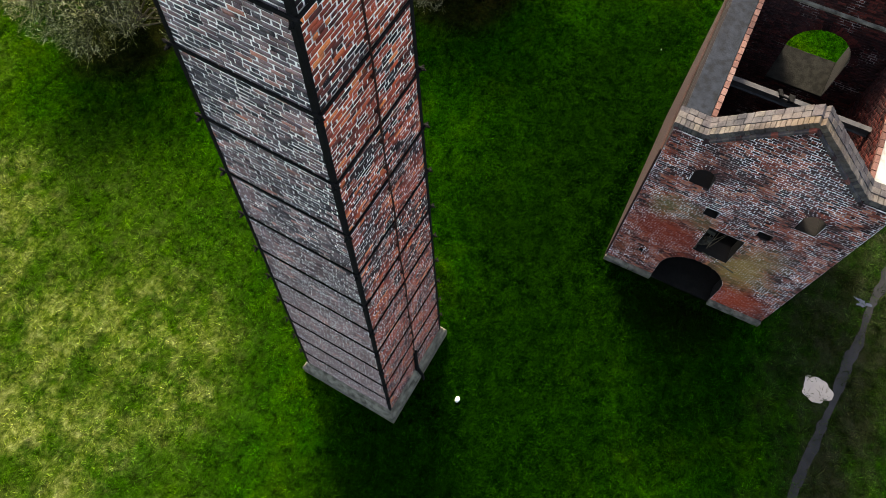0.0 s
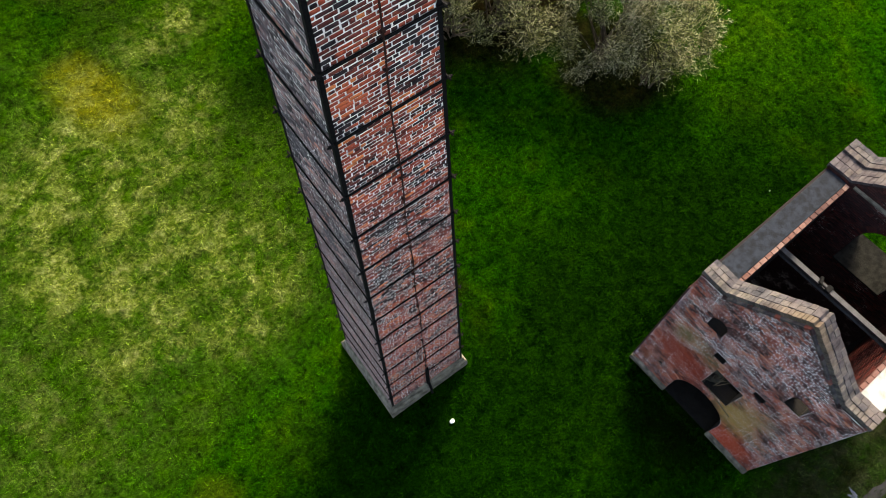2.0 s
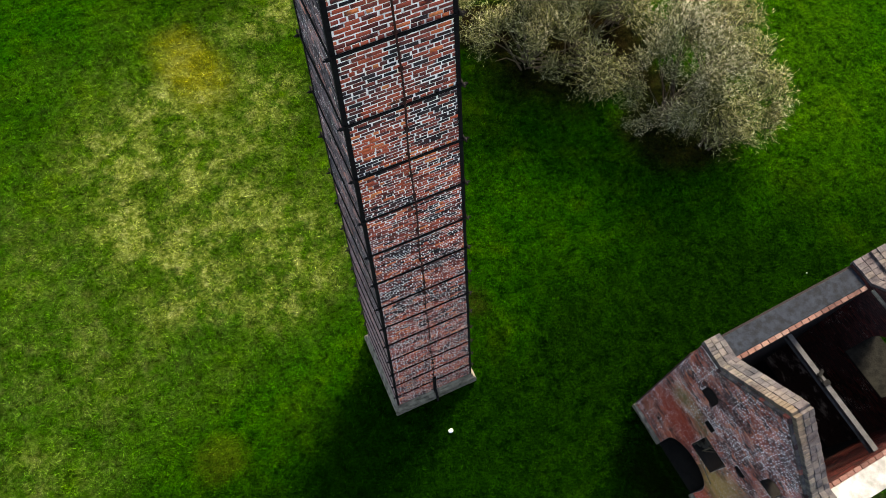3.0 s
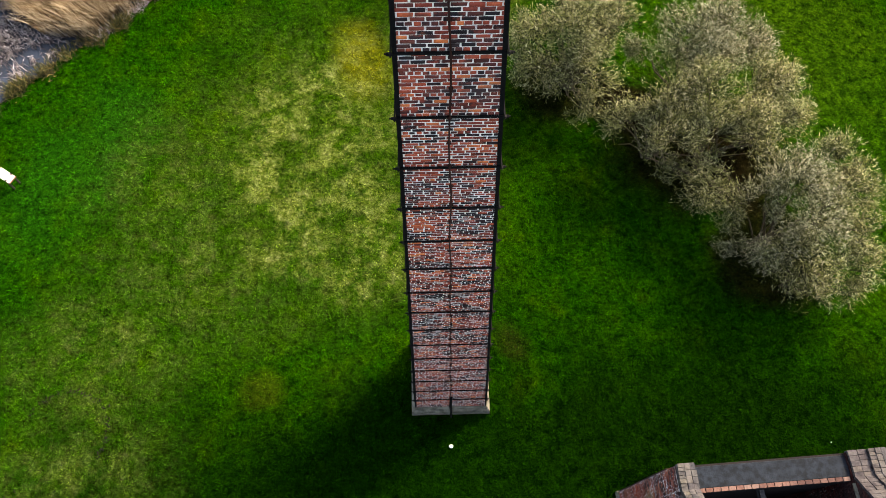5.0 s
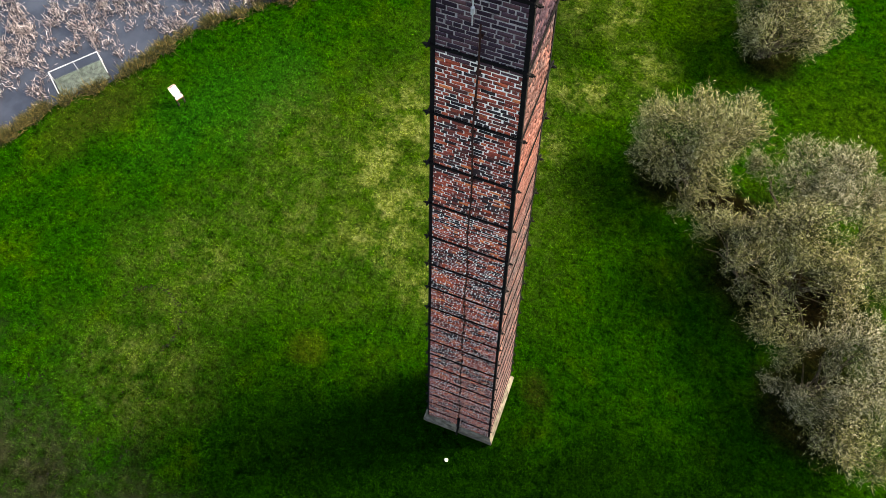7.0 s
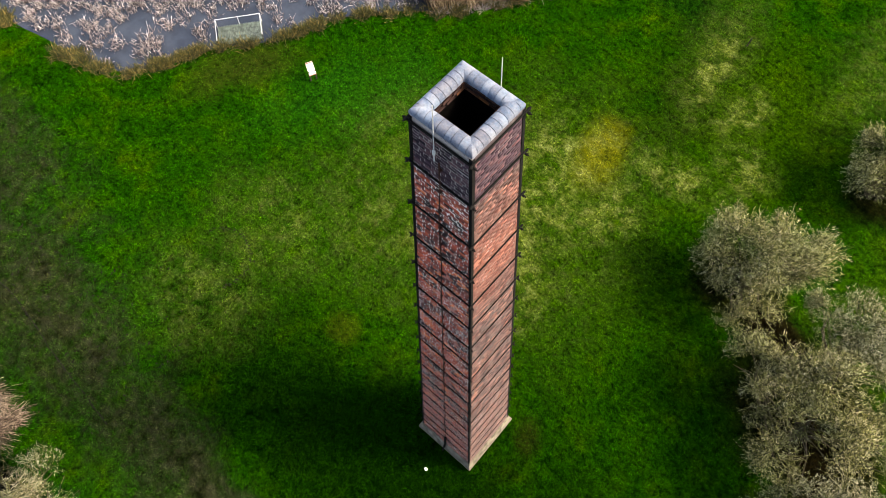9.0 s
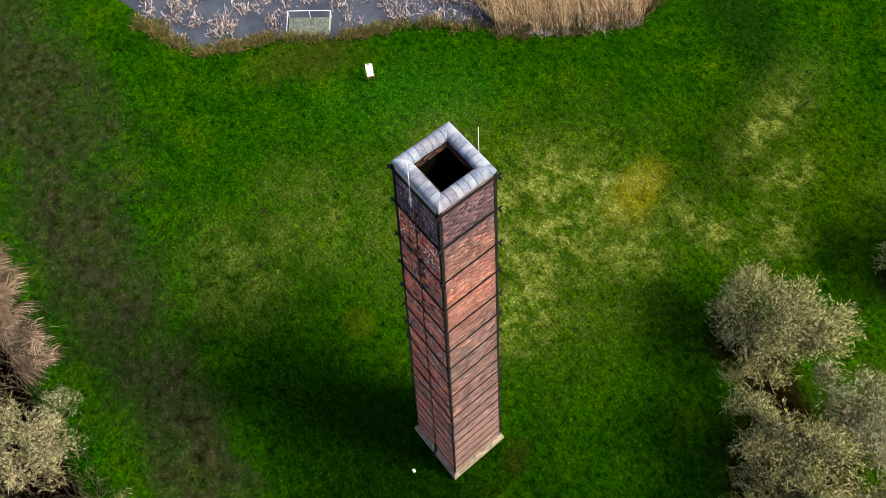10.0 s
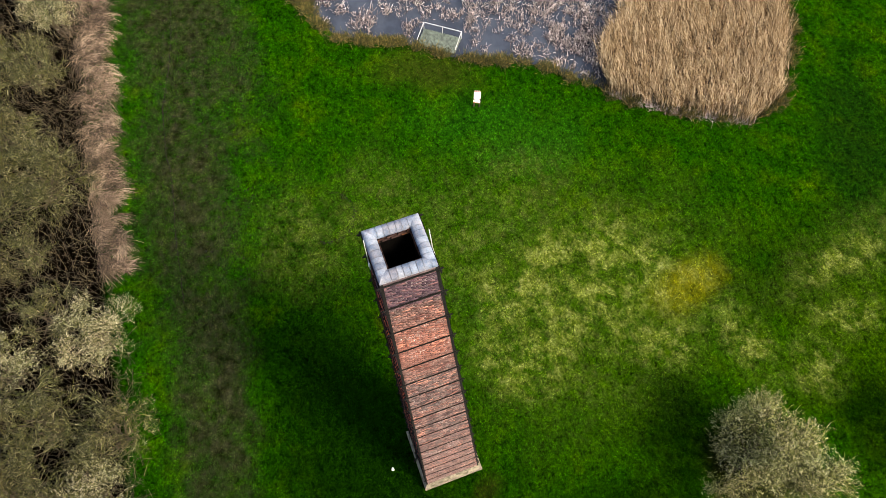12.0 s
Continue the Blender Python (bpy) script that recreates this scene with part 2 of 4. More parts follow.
FAINT = [(-6.0, 12.0, 6.5, 8.0, 10), (-11.5, 6.0, 5.0, 4.0, 0), (-14.0, 11.0, 3.5, 3.5, 0), (-3.0, 30.0, 2.0, 6.0, 10), (6.0, 36.0, 2.5, 6.0, 0), (-16, -4, 3.5, 3.0, 0), (-16.0, 1.5, 4.0, 3.0, 0)]
SHADED_LITTER = [(6.8, 16.0, 2.8, 2.4, 0), (9.9, 14.4, 1.8, 1.8, 0), (12.6, 12.4, 4.0, 4.2, 0), (15.0, 11.0, 3.0, 2.8, 0), (15.8, 5.8, 2.8, 3.0, 0), (10.0, 27.6, 2.2, 3.0, 0)]
MUD = [(-40, -8.5, 14, 4.4, 6), (-22, -10.6, 10, 3.0, -6), (-8, -11.8, 10, 2.2, -10), (6, -14.2, 9, 1.6, 0), (9.5, -12.5, 4.5, 1.6, 0)]

LEAN_X, LEAN_Y = -0.0128, -0.0311     # the chimney leans to the south
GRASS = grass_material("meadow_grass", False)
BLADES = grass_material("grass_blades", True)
WARM = [(0.0, (0.0885, 0.0228, 0.0177)), (0.45, (0.329, 0.0569, 0.0329)), (0.85, (0.557, 0.101, 0.0443)), (1.0, (0.885, 0.253, 0.0759))]
SOOTED = [(0.0, (0.008, 0.007, 0.009)), (0.45, (0.034, 0.019, 0.021)), (0.75, (0.13, 0.042, 0.034)), (0.93, (0.28, 0.075, 0.045)), (1.0, (0.60, 0.17, 0.06))]
BRICK = brick_material("chimney_brick", SOOTED, 0.06, 26.45, (), 0.22, 0.14, WARM, 0.42)
# east face: mauve bricks, darkened to offset the sun falling on that side
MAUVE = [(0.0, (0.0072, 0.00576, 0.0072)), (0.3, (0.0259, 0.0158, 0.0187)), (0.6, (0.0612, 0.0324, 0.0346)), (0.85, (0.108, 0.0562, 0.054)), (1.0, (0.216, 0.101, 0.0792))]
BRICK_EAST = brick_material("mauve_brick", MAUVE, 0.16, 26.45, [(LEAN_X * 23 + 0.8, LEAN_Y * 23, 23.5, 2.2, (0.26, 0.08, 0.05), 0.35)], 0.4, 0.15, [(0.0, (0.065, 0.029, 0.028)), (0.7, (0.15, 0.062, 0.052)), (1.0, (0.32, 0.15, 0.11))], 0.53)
ROSE = [(0.0, (0.09, 0.060, 0.068)), (0.6, (0.24, 0.15, 0.15)), (0.9, (0.36, 0.20, 0.18)), (1.0, (0.62, 0.22, 0.14))]
# west face: greyer bricks, partly sky light put into their colour
BRICK_WEST = brick_material("west_brick", [(0.0, (0.010, 0.010, 0.012)), (0.5, (0.042, 0.036, 0.042)), (1.0, (0.12, 0.095, 0.10))], 0.24, 26.45, (), 0.40, 0.50, ROSE, 0.45)
def near_point(k, x, y, z, rad, wobble=1.6):
    d = k.n.new("ShaderNodeVectorMath")
    d.operation = "DISTANCE"
    k.l.new(k.pos, d.inputs[0])
    d.inputs[1].default_value = (x, y, z)
    e = k.math("ADD", d.outputs["Value"], k.math("MULTIPLY", k.math("SUBTRACT", k.noise(1.1, 5, 0.7), 0.5), wobble))
    return k.step(e, rad * 1.7, rad * 0.1)


def mortar_material(name, light, dark, share, sooty_above=None, spread=0.22, stains=(), blooms=()):
    k = Nodes(name)
    n = k.step(k.noise(1.3, 6, 0.75), share, share + spread)
    for x, y, z, rad, amount in blooms:
        n = k.math("ADD", n, k.math("MULTIPLY", near_point(k, x, y, z, rad), amount), True)
    col = k.mix(n, dark, light)
    for x, y, z, rad, c, amount in stains:
        col = k.mix(k.math("MULTIPLY", near_point(k, x, y, z, rad), amount * 0.8), col, tuple(v * 1.3 for v in c))
    col = k.mix(1.0, col, k.ramp(k.noise(7, 5, 0.75), [(0.34, (0.30, 0.28, 0.28)), (0.46, (1.0, 1.0, 1.0))]), "MULTIPLY")
    if sooty_above is not None:
        col = k.mix(k.math("MULTIPLY", k.step(k.axis("Z"), sooty_above - 0.1, sooty_above + 0.1), 0.75), col, (0.07, 0.055, 0.065))
    k.bump(k.noise(45, 4), 0.5, 0.008)
    return k.done(col, 0.95, 0, 0.05)


MORTAR = mortar_material("lime_mortar", (0.98, 0.91, 0.84), (0.42, 0.34, 0.30), 0.28, 26.5)
MORTAR_DULL = mortar_material("dull_mortar", (0.60, 0.52, 0.50), (0.055, 0.034, 0.032), 0.50, 26.5)
STONE = plain("weathered_stone", (0.13, 0.118, 0.092), 0.9, 0.6, 4, bump=0.5)
BLUE = brick_material("blue_coping", [(0.0, (0.045, 0.075, 0.13)), (0.6, (0.085, 0.135, 0.215)), (1.0, (0.16, 0.215, 0.30))], 0.22, None, (), 0.35)
IRON = plain("black_iron", (0.006, 0.006, 0.006), 0.85, 0.4, 20, spec=0.08)
FLUE_BRICK = brick_material("scorched_brick", [(0.0, (0.003, 0.002, 0.002)), (0.6, (0.020, 0.008, 0.004)), (1.0, (0.10, 0.040, 0.014))], 0.0, None, (), 0.5)
SOOT = plain("sooty_flue", (0.0016, 0.0014, 0.0013), 0.98, 0.4, 4, spec=0.02)
ALLOY = plain("aluminium_rod", (0.75, 0.76, 0.78), 0.4, 0.1, 10, 0.6)

# ---- ground ----
POND = [(-37.7, 0.9), (-33.7, 1.7), (-31.5, 2.9), (-29.9, 6.0), (-28.8, 8.0), (-26.6, 10.5), (-25.0, 14.1), (-23.4, 16.5), (-21.1, 19.1), (-19.4, 20.4), (-16.6, 23.9), (-14.0, 28.3), (-15.0, 31.5), (-16.9, 33),
        (-19.8, 35.2), (-23, 36.4), (-35, 42), (-55, 38), (-62, 14), (-50, 0.5), (-41.5, 0.2)]


def edge_distance(x, y, poly):
    """Metres to the outline, negative inside."""
    p = np.array(poly)
    q = np.roll(p, -1, 0)
    d = np.full(x.shape, 1e9)
    inside = np.zeros(x.shape, bool)
    for (ax, ay), (bx, by) in zip(p, q):
        t = np.clip(((x - ax) * (bx - ax) + (y - ay) * (by - ay)) / ((bx - ax) ** 2 + (by - ay) ** 2), 0, 1)
        d = np.minimum(d, np.hypot(x - ax - t * (bx - ax), y - ay - t * (by - ay)))
        cross = ((ay > y) != (by > y)) & (x < (bx - ax) * (y - ay) / (by - ay + 1e-12) + ax)
        inside ^= cross
    return np.where(inside, -d, d)


def ground_height(x, y):
    z = 0.05 * np.sin(x * 0.31 + 1.0) * np.sin(y * 0.27) + 0.02 * np.sin(x * 1.3 + y * 0.9)
    z = z * np.clip((np.hypot(x, y) - 4) / 6, 0, 1) * np.clip((np.hypot(x - 10, y + 8) - 7) / 4, 0, 1)
    d = edge_distance(x, y, POND)
    return z - 0.55 * np.clip((0.5 - d) / 1.2, 0, 1)


def build_ground():
    far = np.array([70, 90, 130, 220, 400, 800, 1600, 3000.0])
    xs = np.concatenate([-far[::-1] - 0, np.arange(-66, 40.1, 0.6), far[1:] - 20])
    ys = np.concatenate([-far[::-1] + 20, np.arange(-40, 60.1, 0.6), far[1:]])
    X, Y = np.meshgrid(xs, ys)
    Z = ground_height(X, Y)
    w, h = len(xs), len(ys)
    i = (np.arange(h - 1)[:, None] * w + np.arange(w - 1)[None]).ravel()
    me = fast_mesh("ground", np.stack([X, Y, Z], -1).reshape(-1, 3), np.stack([i, i + 1, i + w + 1, i + w], 1))
    me.polygons.foreach_set("use_smooth", np.ones(len(me.polygons), bool))
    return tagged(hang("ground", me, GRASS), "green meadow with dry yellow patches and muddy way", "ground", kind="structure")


build_ground()

# ---- chimney ----
FOOT, TOP, FOOT_Z, TOP_Z = 1.52, 0.647, 1.05, 28.0
COURSE, BRICK_L = 0.0839, 0.228
BANDS = [27.88, 26.63] + [25.071 - 1.5105 * i for i in range(16)]


def half(z):
    return FOOT + (TOP - FOOT) * (z - FOOT_Z) / (TOP_Z - FOOT_Z)


def side_frame(n):
    """The way along face n and the way out of it: 0 south, 1 east, 2 north, 3 west."""
    a = radians(90 * n)
    return np.array([math.cos(a), math.sin(a), 0]), np.array([math.sin(a), -math.cos(a), 0])


def on_face(n, s, z, out=0.0):
    along, outward = side_frame(n)
    return np.array([LEAN_X * z, LEAN_Y * z, z]) + along * s + outward * (half(z) + out)


def bond(left, right, row, length, head_every=6):
    """The pieces (from, to) of one course."""
    if row % head_every == head_every - 1:
        length = length / 2
        start = left - length * 0.5
    else:
        start = left - length * (0.5 if row % 2 else 0.0) - (row * 37 % 5) * 0.009
    out, s, i = [], start, 0
    while s < right - 0.03:
        # no two bricks of a run are quite the same length
        step = length * (1.0 + 0.07 * math.sin(row * 3.1 + i * 2.3))
        a, b = max(s, left), min(s + step, right)
        if b - a > 0.04:
            out.append((a, b))
        s, i = s + step, i + 1
    return out


BRICK_FACES = np.array([(4, 5, 6, 7), (0, 1, 5, 4), (1, 2, 6, 5), (2, 3, 7, 6), (3, 0, 4, 7)])


def bricks_mesh(name, pieces, place, proud=0.0, depth=0.03, joint=0.0155):
    """Joined bricks; a piece is (from, to, bottom, top); place(s, z, out) gives its points."""
    verts, faces = [], []
    for i, (a, b, lo, hi) in enumerate(pieces):
        j = rng.uniform(-0.008, 0.008, 4)
        g = joint / 2
        a2, b2, l2, h2 = a + g + j[0], b - g + j[1], lo + g + j[2], hi - g + j[3]
        o = proud + rng.uniform(-0.003, 0.005)
        e = 0.003
        for (s, z, out) in ((a2, l2, -depth), (b2, l2, -depth), (b2, h2, -depth), (a2, h2, -depth),
                            (a2 + e, l2 + e, o), (b2 - e, l2 + e, o), (b2 - e, h2 - e, o), (a2 + e, h2 - e, o)):
            verts.append(place(s, z, out))
        faces.append(BRICK_FACES + 8 * i)
    return fast_mesh(name, np.array(verts), np.concatenate(faces))


def loose_bricks(pieces, place, along, outward, material, parent, depth=0.03, joint=0.0155):
    """Bricks that are objects of their own, on a few shared meshes."""
    shared = []
    for _ in range(6):
        e = rng.uniform(0.004, 0.09, 8) * np.array([0.5, 1, 0.5, 1, 0.5, 1, 0.5, 1])
        v = np.array([(-.5, 1, -.5), (.5, 1, -.5), (.5, 1, .5), (-.5, 1, .5), (-.5 + e[0], 0, -.5 + e[1]), (.5 - e[2], 0, -.5 + e[3]), (.5 - e[4], 0, .5 - e[5]), (-.5 + e[6], 0, .5 - e[7])])
        me = fast_mesh("brick", v, BRICK_FACES)
        me.materials.append(material)
        shared.append(me)
    for i, (a, b, lo, hi) in enumerate(pieces):
        ob = new("brick", shared[i % 6])
        gap = joint + rng.uniform(-0.007, 0.008, 2)
        p = place((a + b) / 2 + rng.uniform(-0.004, 0.004), (lo + hi) / 2 + rng.uniform(-0.004, 0.004), rng.uniform(-0.001, 0.008))
        m = Matrix((Vector(along), -Vector(outward), (0, 0, 1))).transposed().to_4x4()
        ob.parent = parent
        ob.matrix_basis = Matrix.Translation(Vector(p)) @ m @ pose(0, 0, 0, 0, rng.uniform(-1.2, 1.2), 0) @ Matrix.Diagonal((b - a - gap[0], depth, hi - lo - gap[1], 1))


def build_chimney():
    base = new("chimney")
    tagged(base, "tall leaning square brick chimney strapped with black iron", "chimney")
    # mortar core with the flue through it
    bm = bmesh.new()
    rings = []
    for z, h in ((0.9, half(0.9) - 0.005), (TOP_Z - 0.02, TOP - 0.005), (TOP_Z - 0.02, 0.39), (TOP_Z - 7, 0.40)):
        rings.append([bm.verts.new((LEAN_X * z + sx * h, LEAN_Y * z + sy * h, z)) for sx, sy in ((-1, -1), (1, -1), (1, 1), (-1, 1))])
    for r1, r2 in zip(rings[:2], rings[1:3]):
        for i in range(4):
            bm.faces.new((r1[i], r1[(i + 1) % 4], r2[(i + 1) % 4], r2[i]))
    shaft = part("shaft", bm, MORTAR, base, "pale lime mortar core")
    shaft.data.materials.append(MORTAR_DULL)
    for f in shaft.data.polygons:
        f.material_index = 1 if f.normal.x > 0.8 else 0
    bm = bmesh.new()
    r1, r2 = [[bm.verts.new((LEAN_X * z + sx * 0.39, LEAN_Y * z + sy * 0.39, z)) for sx, sy in ((-1, -1), (1, -1), (1, 1), (-1, 1))] for z in (TOP_Z + 0.02, TOP_Z - 9)]
    for i in range(4):
        bm.faces.new((r1[i], r1[(i + 1) % 4], r2[(i + 1) % 4], r2[i]))
    bm.faces.new(r2)
    part("flue", bm, SOOT, base, "soot-black hollow flue")
    for n in range(4):
        along, outward = side_frame(n)
        inner = [(a, b, TOP_Z - 0.13 + r * COURSE, TOP_Z - 0.13 + (r + 1) * COURSE) for r in range(2) for a, b in bond(-0.385, 0.385, r, BRICK_L)]
        place = lambda s, z, out, along=along, outward=outward: np.array([LEAN_X * z, LEAN_Y * z, z]) + along * s + outward * (0.385 - out)
        tagged(hang("flue_brickwork", bricks_mesh("flue_brickwork", inner, place, depth=-0.03), FLUE_BRICK, base, "scorched brown flue bricks"), kind="stuff")
    # brickwork
    rows = int((TOP_Z - 0.1 - FOOT_Z) / COURSE)
    for n in range(4):
        along, outward = side_frame(n)
        mat = (BRICK, BRICK_EAST, BRICK, BRICK_WEST)[n]
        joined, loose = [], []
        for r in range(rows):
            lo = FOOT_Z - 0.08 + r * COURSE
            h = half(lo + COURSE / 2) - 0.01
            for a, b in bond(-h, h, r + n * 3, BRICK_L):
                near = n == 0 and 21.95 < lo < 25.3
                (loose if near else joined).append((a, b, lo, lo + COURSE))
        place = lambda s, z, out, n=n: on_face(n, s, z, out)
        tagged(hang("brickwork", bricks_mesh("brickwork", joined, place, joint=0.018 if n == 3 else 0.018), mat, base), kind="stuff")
        if loose:
            loose_bricks(loose, place, along, outward, mat, base, joint=0.016)
    # plinth
    bm = bmesh.new()
    profile = [(1.71, -0.3), (1.70, 0.50), (1.675, 0.62), (1.60, 0.70), (1.59, 0.86), (1.53, 0.93), (1.50, 1.06)]
    rings = [[bm.verts.new((LEAN_X * z + sx * h, LEAN_Y * z + sy * h, z)) for sx, sy in ((-1, -1), (1, -1), (1, 1), (-1, 1))] for h, z in profile]
    for r1, r2 in zip(rings, rings[1:]):
        for i in range(4):
            bm.faces.new((r1[i], r1[(i + 1) % 4], r2[(i + 1) % 4], r2[i]))
    part("plinth", bm, STONE, base, "weathered stone plinth")
    # corner angle irons
    for sx, sy in ((-1, -1), (1, -1), (1, 1), (-1, 1)):
        bm = bmesh.new()
        leg, th = 0.060, 0.012
        outline = [(th, th), (-leg, th), (-leg, 0.003), (0.003, 0.003), (0.003, -leg), (th, -leg)]
        ends = []
        for z in (0.98, TOP_Z - 0.02):
            h = half(z)
            ends.append([bm.verts.new((LEAN_X * z + sx * (h + u), LEAN_Y * z + sy * (h + v), z)) for u, v in outline])
        for i in range(6):
            bm.faces.new((ends[0][i], ends[0][(i + 1) % 6], ends[1][(i + 1) % 6], ends[1][i]))
        bm.faces.new(ends[1])
        bmesh.ops.recalc_face_normals(bm, faces=bm.faces)
        part("corner_iron", bm, IRON, base)
    # tie bars with their bolted ends
    for z in BANDS:
        for n in range(4):
            along, outward = side_frame(n)
            zz = z + (0.02 if n % 2 else -0.02)
            h = half(zz)
            bm = bmesh.new()
            m = Matrix((Vector(along), Vector(outward), (0, 0, 1))).transposed().to_4x4()
            c = Vector(on_face(n, 0, zz, 0.028))
            box(bm, (2 * h + 0.10, 0.022, 0.050), Matrix.Translation(c) @ m)
            for e in (-1, 1):
                p, q = Vector(on_face(n, e * (h + 0.0), zz, 0.03)), Vector(on_face(n, e * (h + 0.12), zz, 0.03))
                rod(bm, p, q, 0.014, sides=6)
                rod(bm, Vector(on_face(n, e * (h + 0.05), zz, 0.03)), Vector(on_face(n, e * (h + 0.09), zz, 0.03)), 0.028, sides=6)
            part("tie_bar", bm, IRON, base)
    # coping of rounded blue blocks, mitred at the corners
    for n in range(4):
        along, outward = side_frame(n)
        count = 9
        edges = np.linspace(-0.657, 0.657, count + 1) + np.concatenate([[0], rng.uniform(-0.02, 0.02, count - 1), [0]])
        for a, b in zip(edges, edges[1:]):
            bm = bmesh.new()
            ring = []
            for s, inset in ((a, 0.005), (b, -0.005)):
                sec = []
                for i in range(15):
                    t = math.pi * i / 14
                    d = 0.520 + 0.137 * math.cos(t)
                    zz = TOP_Z + 0.02 + 0.15 * math.sin(t) ** 0.7
                    lim = min(abs(s + inset), d) if abs(s) > 0.37 else abs(s + inset)
                    sec.append(np.array([LEAN_X * zz, LEAN_Y * zz, zz]) + along * math.copysign(lim, s) + outward * d)
                ring.append([bm.verts.new(v) for v in sec])
            for i in range(14):
                bm.faces.new((ring[0][i], ring[0][i + 1], ring[1][i + 1], ring[1][i]))
            for r in ring:
                bm.faces.new(r)
            bmesh.ops.recalc_face_normals(bm, faces=bm.faces)
            part("coping_block", bm, BLUE, base, "rounded blue-grey coping block")
    # lightning rods and the conductor
    for n, s in ((0, -0.10), (2, -0.12)):
        bm = bmesh.new()
        rod(bm, on_face(n, s, TOP_Z - 0.75, 0.05), on_face(n, s, TOP_Z + 0.75, 0.05), 0.012, 0.008, 6)
        rod(bm, on_face(n, s, TOP_Z - 0.55, 0.05), on_face(n, s, TOP_Z - 0.45, 0.05), 0.03, sides=6)
        part("lightning_rod", bm, ALLOY, base, "bright metal lightning rod")
    bm = bmesh.new()
    zs = np.linspace(TOP_Z - 0.7, 2.2, 34)
    for z1, z2 in zip(zs, zs[1:]):
        rod(bm, on_face(0, 0.02 * math.sin(z1 * 1.7), z1, 0.055), on_face(0, 0.02 * math.sin(z2 * 1.7), z2, 0.055), 0.016, sides=6)
    for z in np.arange(2.6, TOP_Z - 0.8, 0.72):
        box(bm, (0.07, 0.05, 0.03), Matrix.Translation(Vector(on_face(0, 0.02 * math.sin(z * 1.7), z, 0.035))))
    part("conductor", bm, RUST, base, "rusty lightning conductor cable")
    bm = bmesh.new()
    box(bm, (0.12, 0.07, 1.9), Matrix.Translation(Vector(on_face(0, 0.0, 1.95, 0.055))) @ pose(0, 0, 0, -0.1, 0, 0), 0.01)
    for p, q in (((0, -1.62, 1.02), (0, -1.78, 0.50)), ((0, -1.78, 0.50), (0, -1.80, -0.05))):
        rod(bm, p, q, 0.05, sides=6)
    part("conductor_guard", bm, IRON, base, "black cover of the conductor")
    return base


RUST = plain("rusty_cable", (0.035, 0.014, 0.010), 0.8, 0.4, 12)
build_chimney()

# ---- ruined building ----
HOUSE = pose(6.80, -5.15, 0, 0, 0, 3.0)
FRONT, BACK = 0.15, 5.75      # outer face of the near gable; inner face of the far one
GABLE = [(0, 0.0), (0, 7.96), (-0.80, 7.94), (-2.75, 9.74), (-4.70, 7.94), (-5.5, 7.96), (-5.5, 0.0)]


def arch(v1, v2, spring, crown, foot, n=12):
    """The outline of an arched opening, from its foot at v1 over the crown to its foot at v2."""
    c, r = (v1 + v2) / 2, (v1 - v2) / 2
    return [(v1, foot)] + [(c + r * math.cos(math.pi * i / n), spring + (crown - spring) * math.sin(math.pi * i / n)) for i in range(n + 1)] + [(v2, foot)]


def square(v1, v2, lo, hi):
    return [(v1, lo), (v1, hi), (v2, hi), (v2, lo)]


DOOR = arch(-1.65, -3.72, 1.20, 2.34, 0.0)
FRONT_HOLES = [square(-2.22, -3.28, 2.88, 4.37), square(-1.82, -2.20, 4.90, 5.28), square(-3.36, -3.76, 4.87, 5.19),
               arch(-1.00, -1.58, 6.57, 6.85, 6.05), arch(-3.97, -4.53, 6.49, 6.77, 5.93), square(-0.84, -0.97, 1.45, 1.63)]
BACK_HOLES = [arch(-2.06, -3.82, 6.35, 7.25, 4.85, 16)]


def crossings(z, loops):
    """The stretches of a course at height z that lie in the wall."""
    cuts = []
    for loop in loops:
        for (a, za), (b, zb) in zip(loop, loop[1:] + loop[:1]):
            if (za > z) != (zb > z):
                cuts.append(a + (b - a) * (z - za) / (zb - za))
    cuts.sort()
    return list(zip(cuts[0::2], cuts[1::2]))


def wall_pieces(loops, z0, z1, left, right):
    pieces, r, z = [], 0, z0
    while z < z1:
        spans = crossings(z + COURSE / 2, loops)
        for a, b in bond(left, right, r, BRICK_L):
            for s1, s2 in spans:
                p, q = max(a, s1), min(b, s2)
                if q - p > 0.035:
                    pieces.append((p, q, z, z + COURSE))
        r, z = r + 1, z + COURSE
    return pieces


def holed_wall(name, outline, holes, u1, u2, face, reveal, parent, label=""):
    """A wall with openings right through it."""
    bm = bmesh.new()
    edges = []
    for loop in [outline] + holes:
        vs = [bm.verts.new((u1, v, z)) for v, z in loop]
        edges += [bm.edges.new((vs[i], vs[(i + 1) % len(vs)])) for i in range(len(vs))]
    bmesh.ops.triangle_fill(bm, edges=edges, use_beauty=True)
    made = bmesh.ops.extrude_face_region(bm, geom=bm.faces[:])
    bmesh.ops.translate(bm, verts=[g for g in made["geom"] if isinstance(g, bmesh.types.BMVert)], vec=(u2 - u1, 0, 0))
    bmesh.ops.recalc_face_normals(bm, faces=bm.faces)
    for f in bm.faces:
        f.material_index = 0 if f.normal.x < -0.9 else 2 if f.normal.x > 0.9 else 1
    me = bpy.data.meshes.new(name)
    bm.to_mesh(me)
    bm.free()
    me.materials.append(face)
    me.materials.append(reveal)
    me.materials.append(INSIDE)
    return hang(name, me, None, parent, label)


def textured_brick(name, c1, c2, mortar, dark=0.5):
    """Brickwork for the reveals and the sides that stay far off."""
    k = Nodes(name)
    t = k.n.new("ShaderNodeTexBrick")
